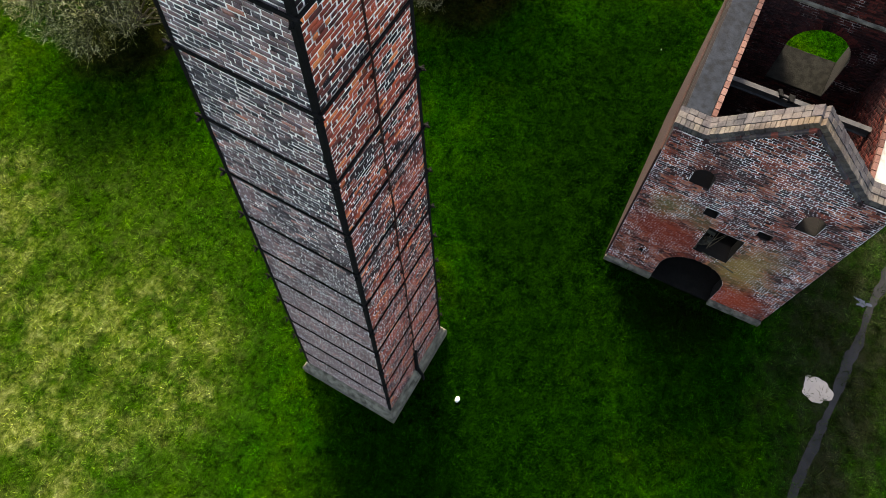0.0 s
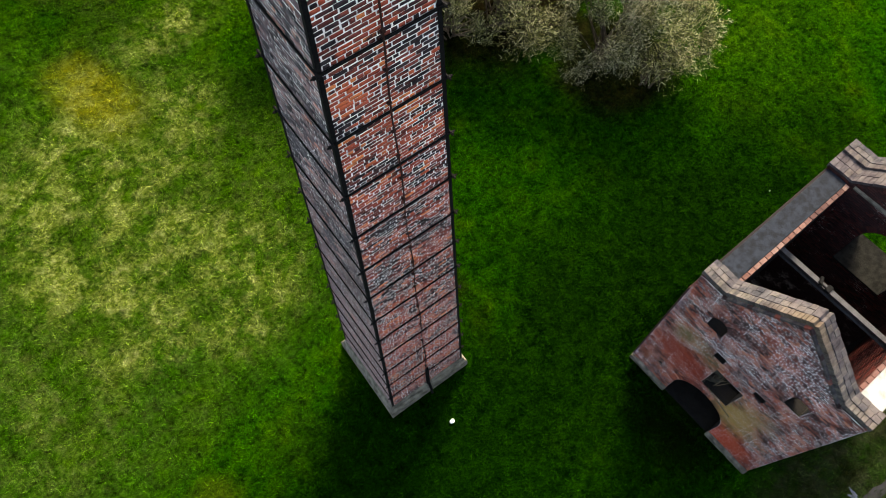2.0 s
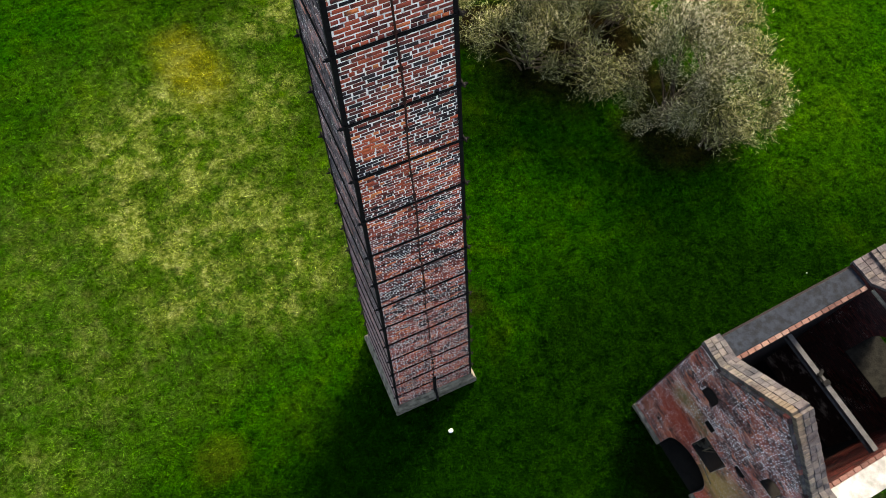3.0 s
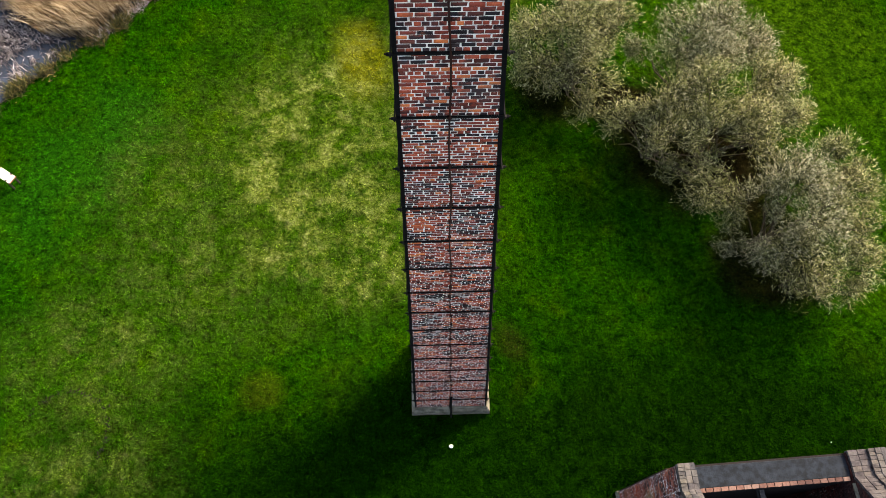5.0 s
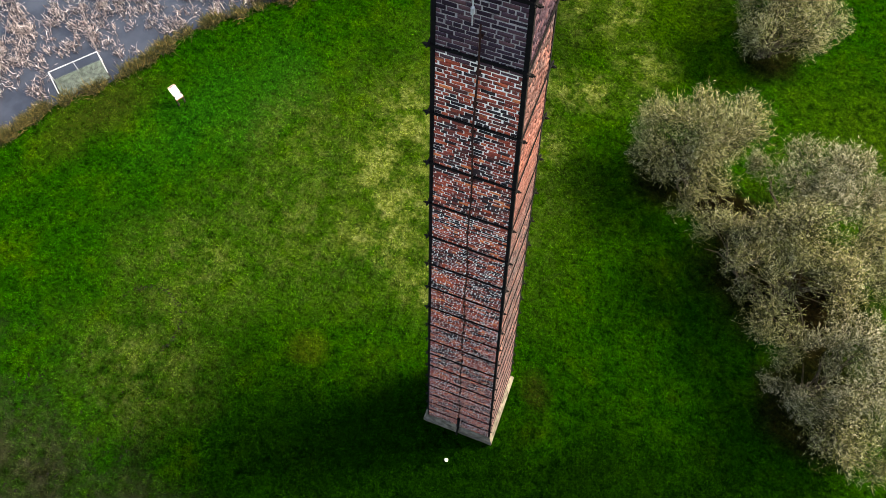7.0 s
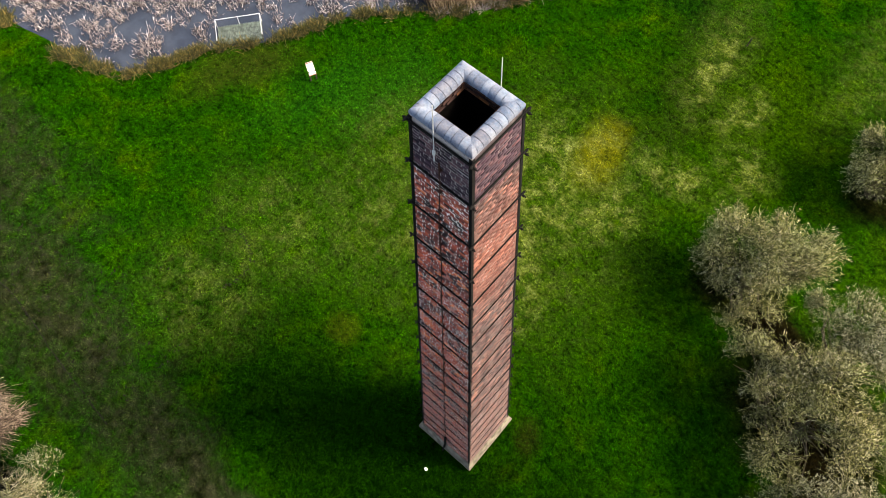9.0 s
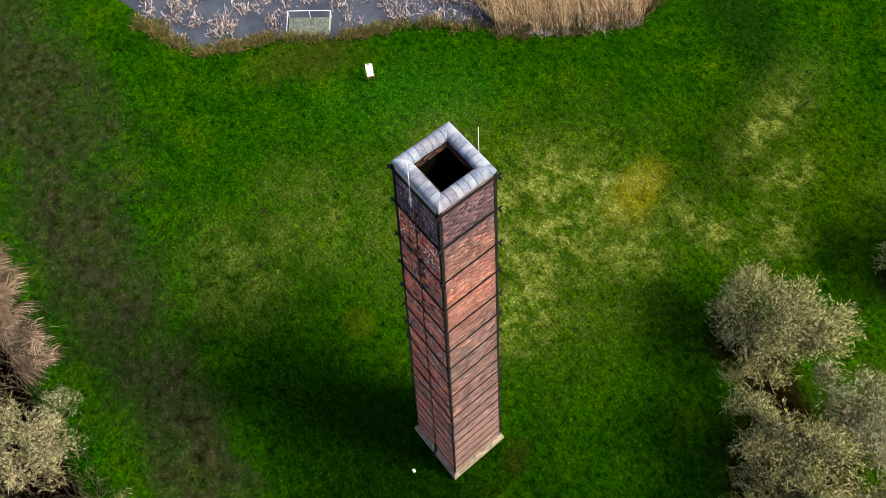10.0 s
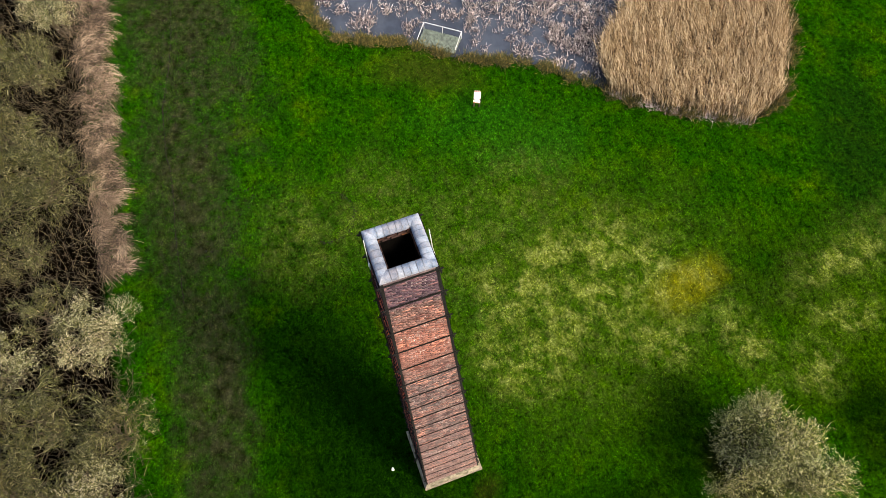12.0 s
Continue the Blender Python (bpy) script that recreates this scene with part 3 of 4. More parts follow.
    mp = k.n.new("ShaderNodeMapping")
    mp.inputs["Rotation"].default_value = (radians(90), 0, radians(45))
    k.l.new(k.pos, mp.inputs["Vector"])
    k.l.new(mp.outputs["Vector"], t.inputs["Vector"])
    t.inputs["Scale"].default_value = 1.0
    t.inputs["Brick Width"].default_value, t.inputs["Row Height"].default_value, t.inputs["Mortar Size"].default_value = 0.2, 0.084, 0.008
    for s, c in (("Color1", c1), ("Color2", c2), ("Mortar", mortar)):
        t.inputs[s].default_value = (*c, 1)
    col = k.mix(k.math("MULTIPLY", k.step(k.noise(1.2, 5, 0.7), 0.35, 0.65), dark), t.outputs["Color"], tuple(v * 0.35 for v in c2))
    k.bump(k.noise(40, 4), 0.4, 0.01)
    return k.done(col, 0.9)


def house_point(u, v, z):
    return tuple(HOUSE @ Vector((u, v, z)))


def front_mark(v, z, rad, *rest):
    return (*house_point(0, v, z), rad, *rest)


# rust, ochre and moss run down the front; lime blooms over its middle
STAINS = [front_mark(-0.85, 3.2, 0.9, (0.24, 0.034, 0.014), 0.75), front_mark(-1.75, 2.95, 0.85, (0.20, 0.028, 0.012), 0.75),
          front_mark(-4.15, 0.75, 0.85, (0.36, 0.042, 0.010), 0.9), front_mark(-4.75, 0.9, 0.6, (0.30, 0.05, 0.02), 0.8),
          front_mark(-0.9, 4.6, 0.55, (0.17, 0.135, 0.05), 0.7), front_mark(-1.8, 4.5, 0.45, (0.15, 0.11, 0.045), 0.6),
          front_mark(-3.85, 2.6, 0.8, (0.30, 0.19, 0.055), 0.85), front_mark(-3.95, 3.8, 0.65, (0.28, 0.18, 0.065), 0.7),
          front_mark(-4.5, 5.2, 0.22, (0.42, 0.11, 0.05), 0.8), front_mark(-0.3, 1.3, 0.5, (0.26, 0.075, 0.035), 0.6)]
BLOOMS = [front_mark(-3.45, 8.2, 0.8, 0.9), front_mark(-3.7, 7.3, 0.7, 0.7), front_mark(-1.9, 7.8, 0.5, 0.6), front_mark(-2.7, 6.0, 0.8, 0.4),
          front_mark(-4.6, 4.2, 0.8, 0.4), front_mark(-1.4, 5.4, 0.5, 0.3), front_mark(-4.7, 2.6, 0.6, 0.4)]
HOUSE_BRICK = brick_material("house_brick", [(0.0, (0.014, 0.009, 0.010)), (0.5, (0.060, 0.025, 0.025)), (1.0, (0.19, 0.058, 0.044))], 0.03, None,
                             [(x, y, z, rad, (0.24, 0.20, 0.21), amount * 0.12) for x, y, z, rad, amount in BLOOMS] + STAINS, 0.3, 0.0,
                             [(0.0, (0.13, 0.034, 0.025)), (0.6, (0.32, 0.078, 0.046)), (1.0, (0.52, 0.20, 0.12))], 0.47)
# bricks of the inner faces, darkened to paint the shade within the ruin
DARK_BRICK = brick_material("shaded_brick", [(0.0, (0.008, 0.003, 0.003)), (0.5, (0.030, 0.007, 0.006)), (1.0, (0.080, 0.016, 0.012))])
HOUSE_MORTAR = mortar_material("worn_mortar", (0.95, 0.90, 0.92), (0.16, 0.075, 0.065), 0.40, None, 0.22, STAINS, BLOOMS)
DARK_MORTAR = mortar_material("grey_mortar", (0.42, 0.36, 0.34), (0.03, 0.015, 0.014), 0.52)
# openings and inner walls near-black: their shade is put into the colour
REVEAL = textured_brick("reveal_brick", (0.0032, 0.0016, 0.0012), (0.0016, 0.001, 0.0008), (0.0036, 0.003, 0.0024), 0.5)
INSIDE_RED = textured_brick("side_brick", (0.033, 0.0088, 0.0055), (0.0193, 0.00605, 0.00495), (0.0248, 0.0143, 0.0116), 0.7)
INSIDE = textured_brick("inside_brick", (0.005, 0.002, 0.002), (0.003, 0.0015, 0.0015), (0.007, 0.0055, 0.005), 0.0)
FELT = plain("grey_roofing_felt", (0.0084, 0.0114, 0.0168), 0.8, 0.6, 5, bump=0.4)
PINK = brick_material("edging_brick", [(0.0, (0.075, 0.0375, 0.0315)), (0.6, (0.128, 0.0675, 0.0562)), (1.0, (0.18, 0.12, 0.105))])
WHITEWASH = plain("whitewashed_screed", (0.24, 0.24, 0.228), 0.9, 0.35, 3, bump=0.4)
COPE = brick_material("coping_stone", [(0.0, (0.0208, 0.0224, 0.028)), (0.6, (0.04, 0.0408, 0.0448)), (1.0, (0.068, 0.0624, 0.056))], 0.12, None, (), 0.35)
COPE_FRONT = brick_material("coping_front", [(0.0, (0.026, 0.026, 0.028)), (0.6, (0.050, 0.048, 0.046)), (1.0, (0.085, 0.078, 0.066))], 0.12, None,
                            [(*house_point(0.1, -2.75, 9.6), 1.0, (0.17, 0.12, 0.06), 0.3)], 0.35)
BEAM = plain("painted_beam", (0.051, 0.051, 0.0528), 0.7, 0.25, 6)
# floor almost black, in place of the shade between the walls
EARTH = plain("shaded_earth_floor", (0.004, 0.004, 0.0035), 0.95, 0.5, 3, bump=0.6)
RUBBLE = plain("dark_rubble", (0.030, 0.028, 0.022), 0.95, 0.6, 6, bump=0.6)
SILL = plain("dark_concrete", (0.00966, 0.00966, 0.00798), 0.9, 0.6, 6, bump=0.6)


def build_house():
    root = new("ruined_building")
    root.matrix_basis = HOUSE
    tagged(root, "roofless brick engine house with stone-coped gables", "building")
    notch = GABLE + [(-3.72, 0.0)] + DOOR[::-1][1:]
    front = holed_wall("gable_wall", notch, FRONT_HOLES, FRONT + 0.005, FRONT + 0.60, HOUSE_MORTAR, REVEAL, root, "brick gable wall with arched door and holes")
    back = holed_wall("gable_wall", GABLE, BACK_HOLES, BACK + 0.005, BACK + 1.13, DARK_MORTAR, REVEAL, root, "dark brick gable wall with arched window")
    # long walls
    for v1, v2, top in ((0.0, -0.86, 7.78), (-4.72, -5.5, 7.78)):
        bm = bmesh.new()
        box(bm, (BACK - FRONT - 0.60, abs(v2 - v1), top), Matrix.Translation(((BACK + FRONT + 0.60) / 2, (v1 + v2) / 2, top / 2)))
        part("side_wall", bm, INSIDE, root, "brick side wall coloured as deep shade")
    bm = bmesh.new()
    box(bm, (6.6, 0.06, 6.9), Matrix.Translation((3.48, 0.035, 3.45)), 0.02)
    part("wall_thickening", bm, INSIDE_RED, root, "red brick thickening of the wall")
    # wall tops
    bm = bmesh.new()
    box(bm, (4.98, 0.66, 0.07), Matrix.Translation((3.25, -0.40, 7.82)), 0.02)
    part("wall_capping", bm, FELT, root, "grey felt capping of the wall")
    bm = bmesh.new()
    box(bm, (4.98, 0.66, 0.08), Matrix.Translation((3.25, -5.16, 7.825)), 0.02)
    part("wall_capping", bm, WHITEWASH, root, "whitish screed capping of the wall")
    for i in range(20):
        for v, w in ((-0.80, 0.13), (-4.765, 0.12)):
            bm = bmesh.new()
            box(bm, (0.228, w, 0.085), None, 0.01)
            ob = part("edging_brick", bm, PINK, root)
            ob.matrix_basis = pose(0.88 + i * 0.247, v, 7.83 + 0.004 * (i % 3), 0, 0, rng.uniform(-2, 2))
    # gable brickwork
    full = [notch] + FRONT_HOLES
    pieces = wall_pieces(full, 0.28, 9.75, -5.5, 0.0)
    place = lambda s, z, out: (FRONT - out, s, z)
    near = [p for p in pieces if -4.2 < p[0] < -1.3 and 7.02 < p[2] < 9.0][:300]
    rest = [p for p in pieces if p not in set(near)]
    tagged(hang("brickwork", bricks_mesh("brickwork", rest, place, joint=0.016), HOUSE_BRICK, front), kind="stuff")
    loose_bricks(near, place, (0, 1, 0), (-1, 0, 0), HOUSE_BRICK, front, joint=0.016)
    pieces = wall_pieces([GABLE] + BACK_HOLES, 3.0, 9.75, -5.5, 0.0)
    place = lambda s, z, out: (BACK - out, s, z)
    tagged(hang("brickwork", bricks_mesh("brickwork", pieces, place), DARK_BRICK, back), kind="stuff")
    pieces = wall_pieces([[(0.85, 0), (0.85, 7.76), (5.75, 7.76), (5.75, 0)]], 3.0, 7.7, 0.85, 5.75)
    tagged(hang("brickwork", bricks_mesh("brickwork", pieces, lambda s, z, out: (s, -4.712 + out, z)), DARK_BRICK, root), kind="stuff")
    # arch rings
    def ring(c, spring, r, rise, thick, u, mat, parent, n):
        for i in range(n):
            a = math.pi * (i + 0.5) / n
            bm = bmesh.new()
            box(bm, (0.03, 0.22, math.pi * (r + rise) / 2 / n * 0.84), None, 0.006)
            ob = part("voussoir", bm, mat, parent)
            ob.matrix_basis = pose(u, c + (r + thick) * math.cos(a), spring + (rise + thick) * math.sin(a), math.degrees(a), 0, 0)
    ring(-2.94, 6.35, 0.88, 0.90, 0.12, BACK + 0.006, DARK_BRICK, back, 30)
    ring(-2.685, 1.20, 1.035, 1.14, 0.12, FRONT + 0.010, HOUSE_BRICK, front, 34)
    ring(-1.29, 6.57, 0.28, 0.28, 0.11, FRONT + 0.010, HOUSE_BRICK, front, 12)
    ring(-4.25, 6.49, 0.28, 0.28, 0.11, FRONT + 0.010, HOUSE_BRICK, front, 12)
    # copings: kneelers and stones up the slopes
    for u0 in (FRONT + 0.05, BACK + 0.66):
        for sgn in (1, -1):
            mirror = lambda v: v if sgn > 0 else -5.5 - v
            runs = [((0.05, 8.05), (-0.80, 8.03)), ((-0.80, 8.03), (-2.75, 9.84))]
            for (va, za), (vb, zb) in runs:
                rows = [(0.18, 0.275, 0.02, 0.23, COPE), (0.17, 0.455, 0.02, 0.23, COPE), (0.21, 0.080, 0.0, 0.12, COPE_FRONT)]
                if u0 > 1:
                    rows += [(0.30, -0.18, -0.10, 0.17, COPE), (0.30, -0.49, -0.10, 0.17, COPE)]
                for width, back, lift, size, mat in rows:
                    n = max(2, round(math.hypot(vb - va, zb - za) / size))
                    cut = np.linspace(0, 1, n + 1) + np.concatenate([[0], rng.uniform(-0.1, 0.1, n - 1) / n, [0]])
                    for f1, f2 in zip(cut, cut[1:]):
                        y1, z1, y2, z2 = mirror(va + (vb - va) * f1), za + (zb - za) * f1, mirror(va + (vb - va) * f2), za + (zb - za) * f2
                        ln = math.hypot(y2 - y1, z2 - z1)
                        bm = bmesh.new()
                        box(bm, (width, ln - 0.010, 0.20), None, 0.012)
                        ob = part("coping_stone", bm, mat, root)
                        ang = math.degrees(math.atan2(z2 - z1, y2 - y1))
                        if abs(ang) > 90:
                            ang -= math.copysign(180, ang)
                        ob.matrix_basis = pose(u0 + back + rng.uniform(-0.01, 0.01), (y1 + y2) / 2, (z1 + z2) / 2 + lift + rng.uniform(-0.008, 0.008), ang, 0, 0)
            # brick string under the coping
            for i in range(16):
                f = (i + 0.5) / 16
                bm = bmesh.new()
                box(bm, (0.10, 0.17, 0.075), None, 0.006)
                ob = part("string_brick", bm, COPE if i % 5 else HOUSE_BRICK, root)
                ob.matrix_basis = pose(u0 - 0.06, mirror(-0.80 - 1.95 * f), 7.90 + 1.81 * f, -42.9 * sgn, 0, 0)
    # foot stones, ledge, sill, beam, lintel and floor
    for v1, v2 in ((0.05, -0.85), (-0.85, -1.66), (-3.70, -4.6), (-4.6, -5.52)):
        bm = bmesh.new()
        box(bm, (0.16, abs(v2 - v1) - 0.015, 0.42), Matrix.Translation((FRONT - 0.03, (v1 + v2) / 2, 0.07)), 0.03)
        part("foot_stone", bm, STONE, root, "pale foot stone with moss")
    bm = bmesh.new()
    box(bm, (0.10, 3.6, 0.07), Matrix.Translation((BACK - 0.04, -2.75, 7.95)), 0.01)
    part("ledge", bm, STONE, root, "narrow whitish ledge")
    bm = bmesh.new()
    box(bm, (1.20, 1.75, 0.10), Matrix.Translation((BACK + 0.55, -2.94, 5.02)) @ pose(0, 0, 0, 0, -17, 0), 0.015)
    part("window_sill", bm, SILL, root, "dark sloping concrete sill")
    bm = bmesh.new()
    for w, h, z in ((0.16, 0.02, 0.12), (0.02, 0.24, 0.0), (0.16, 0.02, -0.12)):
        box(bm, (w, 3.9, h), Matrix.Translation((3.10, -2.79, 7.0 + z)))
    part("tie_beam", bm, BEAM, root, "grey steel beam across the walls")
    bm = bmesh.new()
    box(bm, (0.24, 0.16, 0.10), Matrix.Translation((3.10, -2.55, 7.14)), 0.02)
    box(bm, (0.26, 0.10, 0.12), Matrix.Translation((3.14, -2.25, 7.14)) @ pose(0, 0, 0, 0, 0, 25), 0.02)
    rod(bm, (3.02, -2.5, 7.2), (3.02, -2.2, 7.22), 0.03)
    part("beam_clamp", bm, IRON, root, "rusty clamp on the beam")
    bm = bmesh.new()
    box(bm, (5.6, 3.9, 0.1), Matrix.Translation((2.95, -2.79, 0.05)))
    part("earth_floor", bm, EARTH, root, "earth floor coloured near-black for shade")
    # broken masonry and laths lodged in the square hole
    for i in range(9):
        bm = bmesh.new()
        box(bm, rng.uniform(0.10, 0.26, 3), pose(FRONT + rng.uniform(0.15, 0.50), -2.42 + rng.uniform(-0.12, 0.25), 2.94 + 0.13 * i * rng.uniform(0.6, 1.1), *rng.uniform(-30, 30, 3)), 0.02)
        part("rubble_stone", bm, RUBBLE, root, "grey rubble fallen into the hole")
    for i in range(5):
        bm = bmesh.new()
        rod(bm, (FRONT + rng.uniform(0.1, 0.4), -2.45 - rng.uniform(0, 0.35), 3.02), (FRONT + rng.uniform(0.3, 0.6), -2.45 - rng.uniform(0, 0.5), 3.6 + rng.uniform(0, 0.7)), 0.013, 0.008, 5)
        part("lath", bm, WOOD, root, "broken wooden lath")
    bm = bmesh.new()
    rod(bm, (FRONT - 0.15, -3.6, 2.78), (FRONT - 0.05, -2.5, 3.02), 0.018, sides=5)
    part("lath", bm, WOOD, root, "broken wooden lath")
    return root


WOOD = plain("grey_lath_wood", (0.09, 0.075, 0.05), 0.9, 0.3, 9)
build_house()


# ---- plants ----
def strands(A, B, r1, r2):
    """Three-sided tapered pieces from A to B."""
    d = B - A
    d /= np.linalg.norm(d, axis=1)[:, None] + 1e-9
    ref = np.where(np.abs(d[:, 2:3]) > 0.9, np.array([[1.0, 0, 0]]), np.array([[0, 0, 1.0]]))
    s = np.cross(d, ref)
    s /= np.linalg.norm(s, axis=1)[:, None]
    t = np.cross(d, s)
    rings = []
    for P, r in ((A, r1), (B, r2)):
        for k in range(3):
            a = 2 * math.pi * k / 3
            rings.append(P + (s * math.cos(a) + t * math.sin(a)) * np.asarray(r)[:, None])
    V = np.stack(rings, 1).reshape(-1, 3)
    i = np.arange(len(A))[:, None, None] * 6
    F = (i + np.array([(0, 1, 4, 3), (1, 2, 5, 4), (2, 0, 3, 5)])[None]).reshape(-1, 4)
    return V, F


def join_strands(name, runs, mat, parent=None, label=""):
    V, F, n = [], [], 0
    for r in runs:
        v, f = strands(*r)
        V.append(v)
        F.append(f + n)
        n += len(v)
    return hang(name, fast_mesh(name, np.concatenate(V), np.concatenate(F)), mat, parent, label)


def unit(v):
    return v / (np.linalg.norm(v, axis=1)[:, None] + 1e-9)


def twig_material(name, stops):
    k = Nodes(name)
    r = k.n.new("ShaderNodeNewGeometry").outputs["Random Per Island"]
    col = k.ramp(r, stops)
    col = k.mix(k.math("MULTIPLY", k.step(k.noise(0.45, 4, 0.6), 0.42, 0.62), 0.6), col, k.mix(1.0, col, (1.15, 1.0, 1.0), "MULTIPLY"))
    return k.done(col, 0.85, 0, 0.2)


TWIG = twig_material("lichened_twigs", [(0.0, (0.011, 0.015, 0.002)), (0.40, (0.078, 0.095, 0.015)), (0.72, (0.28, 0.295, 0.085)), (1.0, (0.82, 0.80, 0.54))])
TWIG_GREY = twig_material("grey_twigs", [(0.0, (0.013, 0.015, 0.004)), (0.45, (0.100, 0.108, 0.036)), (1.0, (0.70, 0.68, 0.50))])
TWIG_THICKET = twig_material("thicket_twigs", [(0.0, (0.00185, 0.00208, 0.000693)), (0.4, (0.0127, 0.0134, 0.0037)), (0.78, (0.0485, 0.0494, 0.0197)), (1.0, (0.134, 0.131, 0.0881))])
# inner branches darker than the tips: the crown's inner shade as colour
TWIG_INNER = twig_material("shaded_branches", [(0.0, (0.00403, 0.00576, 0.00115)), (0.5, (0.0265, 0.0323, 0.00518)), (0.82, (0.0979, 0.104, 0.0259)), (1.0, (0.323, 0.311, 0.196))])
BARK = plain("dark_bark", (0.07, 0.055, 0.04), 0.9, 0.4, 8)


def cones(A, B, r):
    """Three-sided pointed shoots from A to B."""
    d = unit(B - A)
    s = unit(np.cross(d, np.where(np.abs(d[:, 2:3]) > 0.9, np.array([[1.0, 0, 0]]), np.array([[0, 0, 1.0]]))))
    t = np.cross(d, s)
    V = np.stack([A + (s * math.cos(2.0944 * k) + t * math.sin(2.0944 * k)) * r[:, None] for k in range(3)] + [B], 1).reshape(-1, 3)
    F = (np.arange(len(A))[:, None, None] * 4 + np.array([(0, 1, 3), (1, 2, 3), (2, 0, 3)])[None]).reshape(-1, 3)
    return V, F


def build_bush(x, y, clumps, density, seed, mat, label):
    """A leafless shrub: limbs from one foot to each clump, and sprays of crooked branching twigs."""
    g = np.random.default_rng(seed)
    z0 = float(ground_height(np.array([x]), np.array([y]))[0])
    root = new("shrub")
    root.location = (x, y, z0)
    tagged(root, label, "shrub", "shrubs of the meadow")
    limbs, twigs, A, B, R = [], [], [], [], []
    for cx, cy, cz, r in clumps:
        r = r * 1.12
        c = np.array([cx - x, cy - y, cz - z0])
        k = max(3, int(r * 4))
        foot = g.normal(0, 0.25, (k, 3)) * (1, 1, 0)
        end = c + g.normal(0, 0.3, (k, 3)) * r
        mid = foot * 0.5 + end * 0.5 + g.normal(0, 0.2, (k, 3))
        mid[:, 2] += 0.25
        w = g.uniform(0.035, 0.07, k)
        limbs += [(foot, mid, w, w * 0.7), (mid, end, w * 0.7, w * 0.35)]
        n = int(density * r ** 2 / 1.12)
        d = unit(g.normal(0, 1, (n, 3)) + np.array([0, 0, 0.5]))
        # tufts: many sprays share a way
        knots = unit(g.normal(0, 1, (max(6, n // 18), 3)) + np.array([0, 0, 0.5]))
        d = unit(knots[g.integers(0, len(knots), n)] * 2.0 + d)
        from_c = g.uniform(0.12, 0.60, n)
        p = c + d * (r * from_c)[:, None]
        step = (r * (1.0 + g.normal(0, 0.06, n) - from_c) * 0.36)[:, None]
        w = g.uniform(0.009, 0.019, n)
        way = unit(d + g.normal(0, 0.25, (n, 3)))
        for f in range(3):
            q = p + way * step
            twigs.append((p, q, w * (1.15 - f * 0.28), w * (0.87 - f * 0.28)))
            for _ in range(2 + f):
                a = p + (q - p) * g.uniform(0.1, 1.0, n)[:, None]
                side = unit(way * 0.7 + g.normal(0, 0.75, (n, 3)) + np.array([0, 0, 0.2]))
                ln = g.uniform(0.13, 0.36, n)[:, None] * min(1.0, 0.35 + r * 0.4)
                m = a + side * ln
                twigs.append((a, m, w * 0.55, w * 0.42))
                for _ in range(3):
                    A.append(m)
                    B.append(m + unit(side + g.normal(0, 0.75, (n, 3)) + np.array([0, 0, 0.15])) * ln * g.uniform(0.5, 1.0, n)[:, None])
                    R.append(w * 0.42)
            p = q
            way = unit(way + g.normal(0, 0.38, (n, 3)) + np.array([0, 0, 0.10]))
    join_strands("trunk", limbs, BARK, root, "dark bare stems")
    join_strands("branch_work", twigs, TWIG_INNER, root, "crooked lichened branches darkened for inner shade")
    hang("crown", fast_mesh("crown", *cones(np.concatenate(A), np.concatenate(B), np.concatenate(R))), mat, root, "leafless fine twigs")
    return root


def clump_set(cx, cy, cz, r, seed, n=5, core=0.74):
    g = np.random.default_rng(seed + 100)
    out = [(cx, cy, cz, r * core)]
    for i in range(n):
        a = 2 * math.pi * (i + g.uniform(-0.3, 0.3)) / n
        q = r * g.uniform(0.5, 0.72)
        out.append((cx + q * math.cos(a), cy + q * math.sin(a), cz + g.uniform(-1.1, 0.2), r * g.uniform(0.38, 0.55)))
    return out


WILLOW = "bare olive-grey willow shrub on the grass"
# each willow: its foot and its rounded heads of twigs (place, height of the middle, radius)
build_bush(6.9, 16.2, [(4.9, 16.7, 3.0, 1.5), (7.1, 16.3, 3.8, 1.75), (8.7, 16.7, 3.6, 1.4), (5.1, 15.2, 2.6, 1.4), (7.4, 14.5, 3.0, 1.5), (8.6, 17.8, 3.4, 1.4), (6.3, 17.6, 3.3, 1.5), (7.3, 13.4, 1.5, 0.9)], 66, 20, TWIG, WILLOW)
build_bush(13.2, 15.2, [(12.0, 15.7, 4.0, 1.6), (13.7, 15.8, 4.0, 1.6), (14.9, 15.3, 3.5, 1.4), (10.6, 16.6, 2.4, 0.9), (13.1, 14.2, 4.2, 1.4)], 66, 21, TWIG_GREY, WILLOW)
build_bush(10.9, 11.6, [(10.7, 12.6, 4.0, 1.6), (9.0, 11.7, 2.6, 1.25), (10.8, 10.3, 3.2, 1.4), (10.9, 9.5, 1.6, 0.8), (12.3, 8.3, 2.4, 1.25)], 66, 22, TWIG, WILLOW)
build_bush(13.2, 11.0, [(12.3, 11.9, 4.4, 1.6), (12.5, 10.1, 3.8, 1.4), (14.3, 9.8, 4.2, 1.4), (13.7, 7.2, 1.8, 0.9)], 66, 23, TWIG, WILLOW)
build_bush(16.0, 12.2, [(14.7, 12.5, 4.0, 1.6), (16.2, 12.7, 3.6, 1.3), (16.9, 11.9, 3.0, 1.0), (16.0, 11.0, 3.2, 1.2)], 66, 24, TWIG, WILLOW)
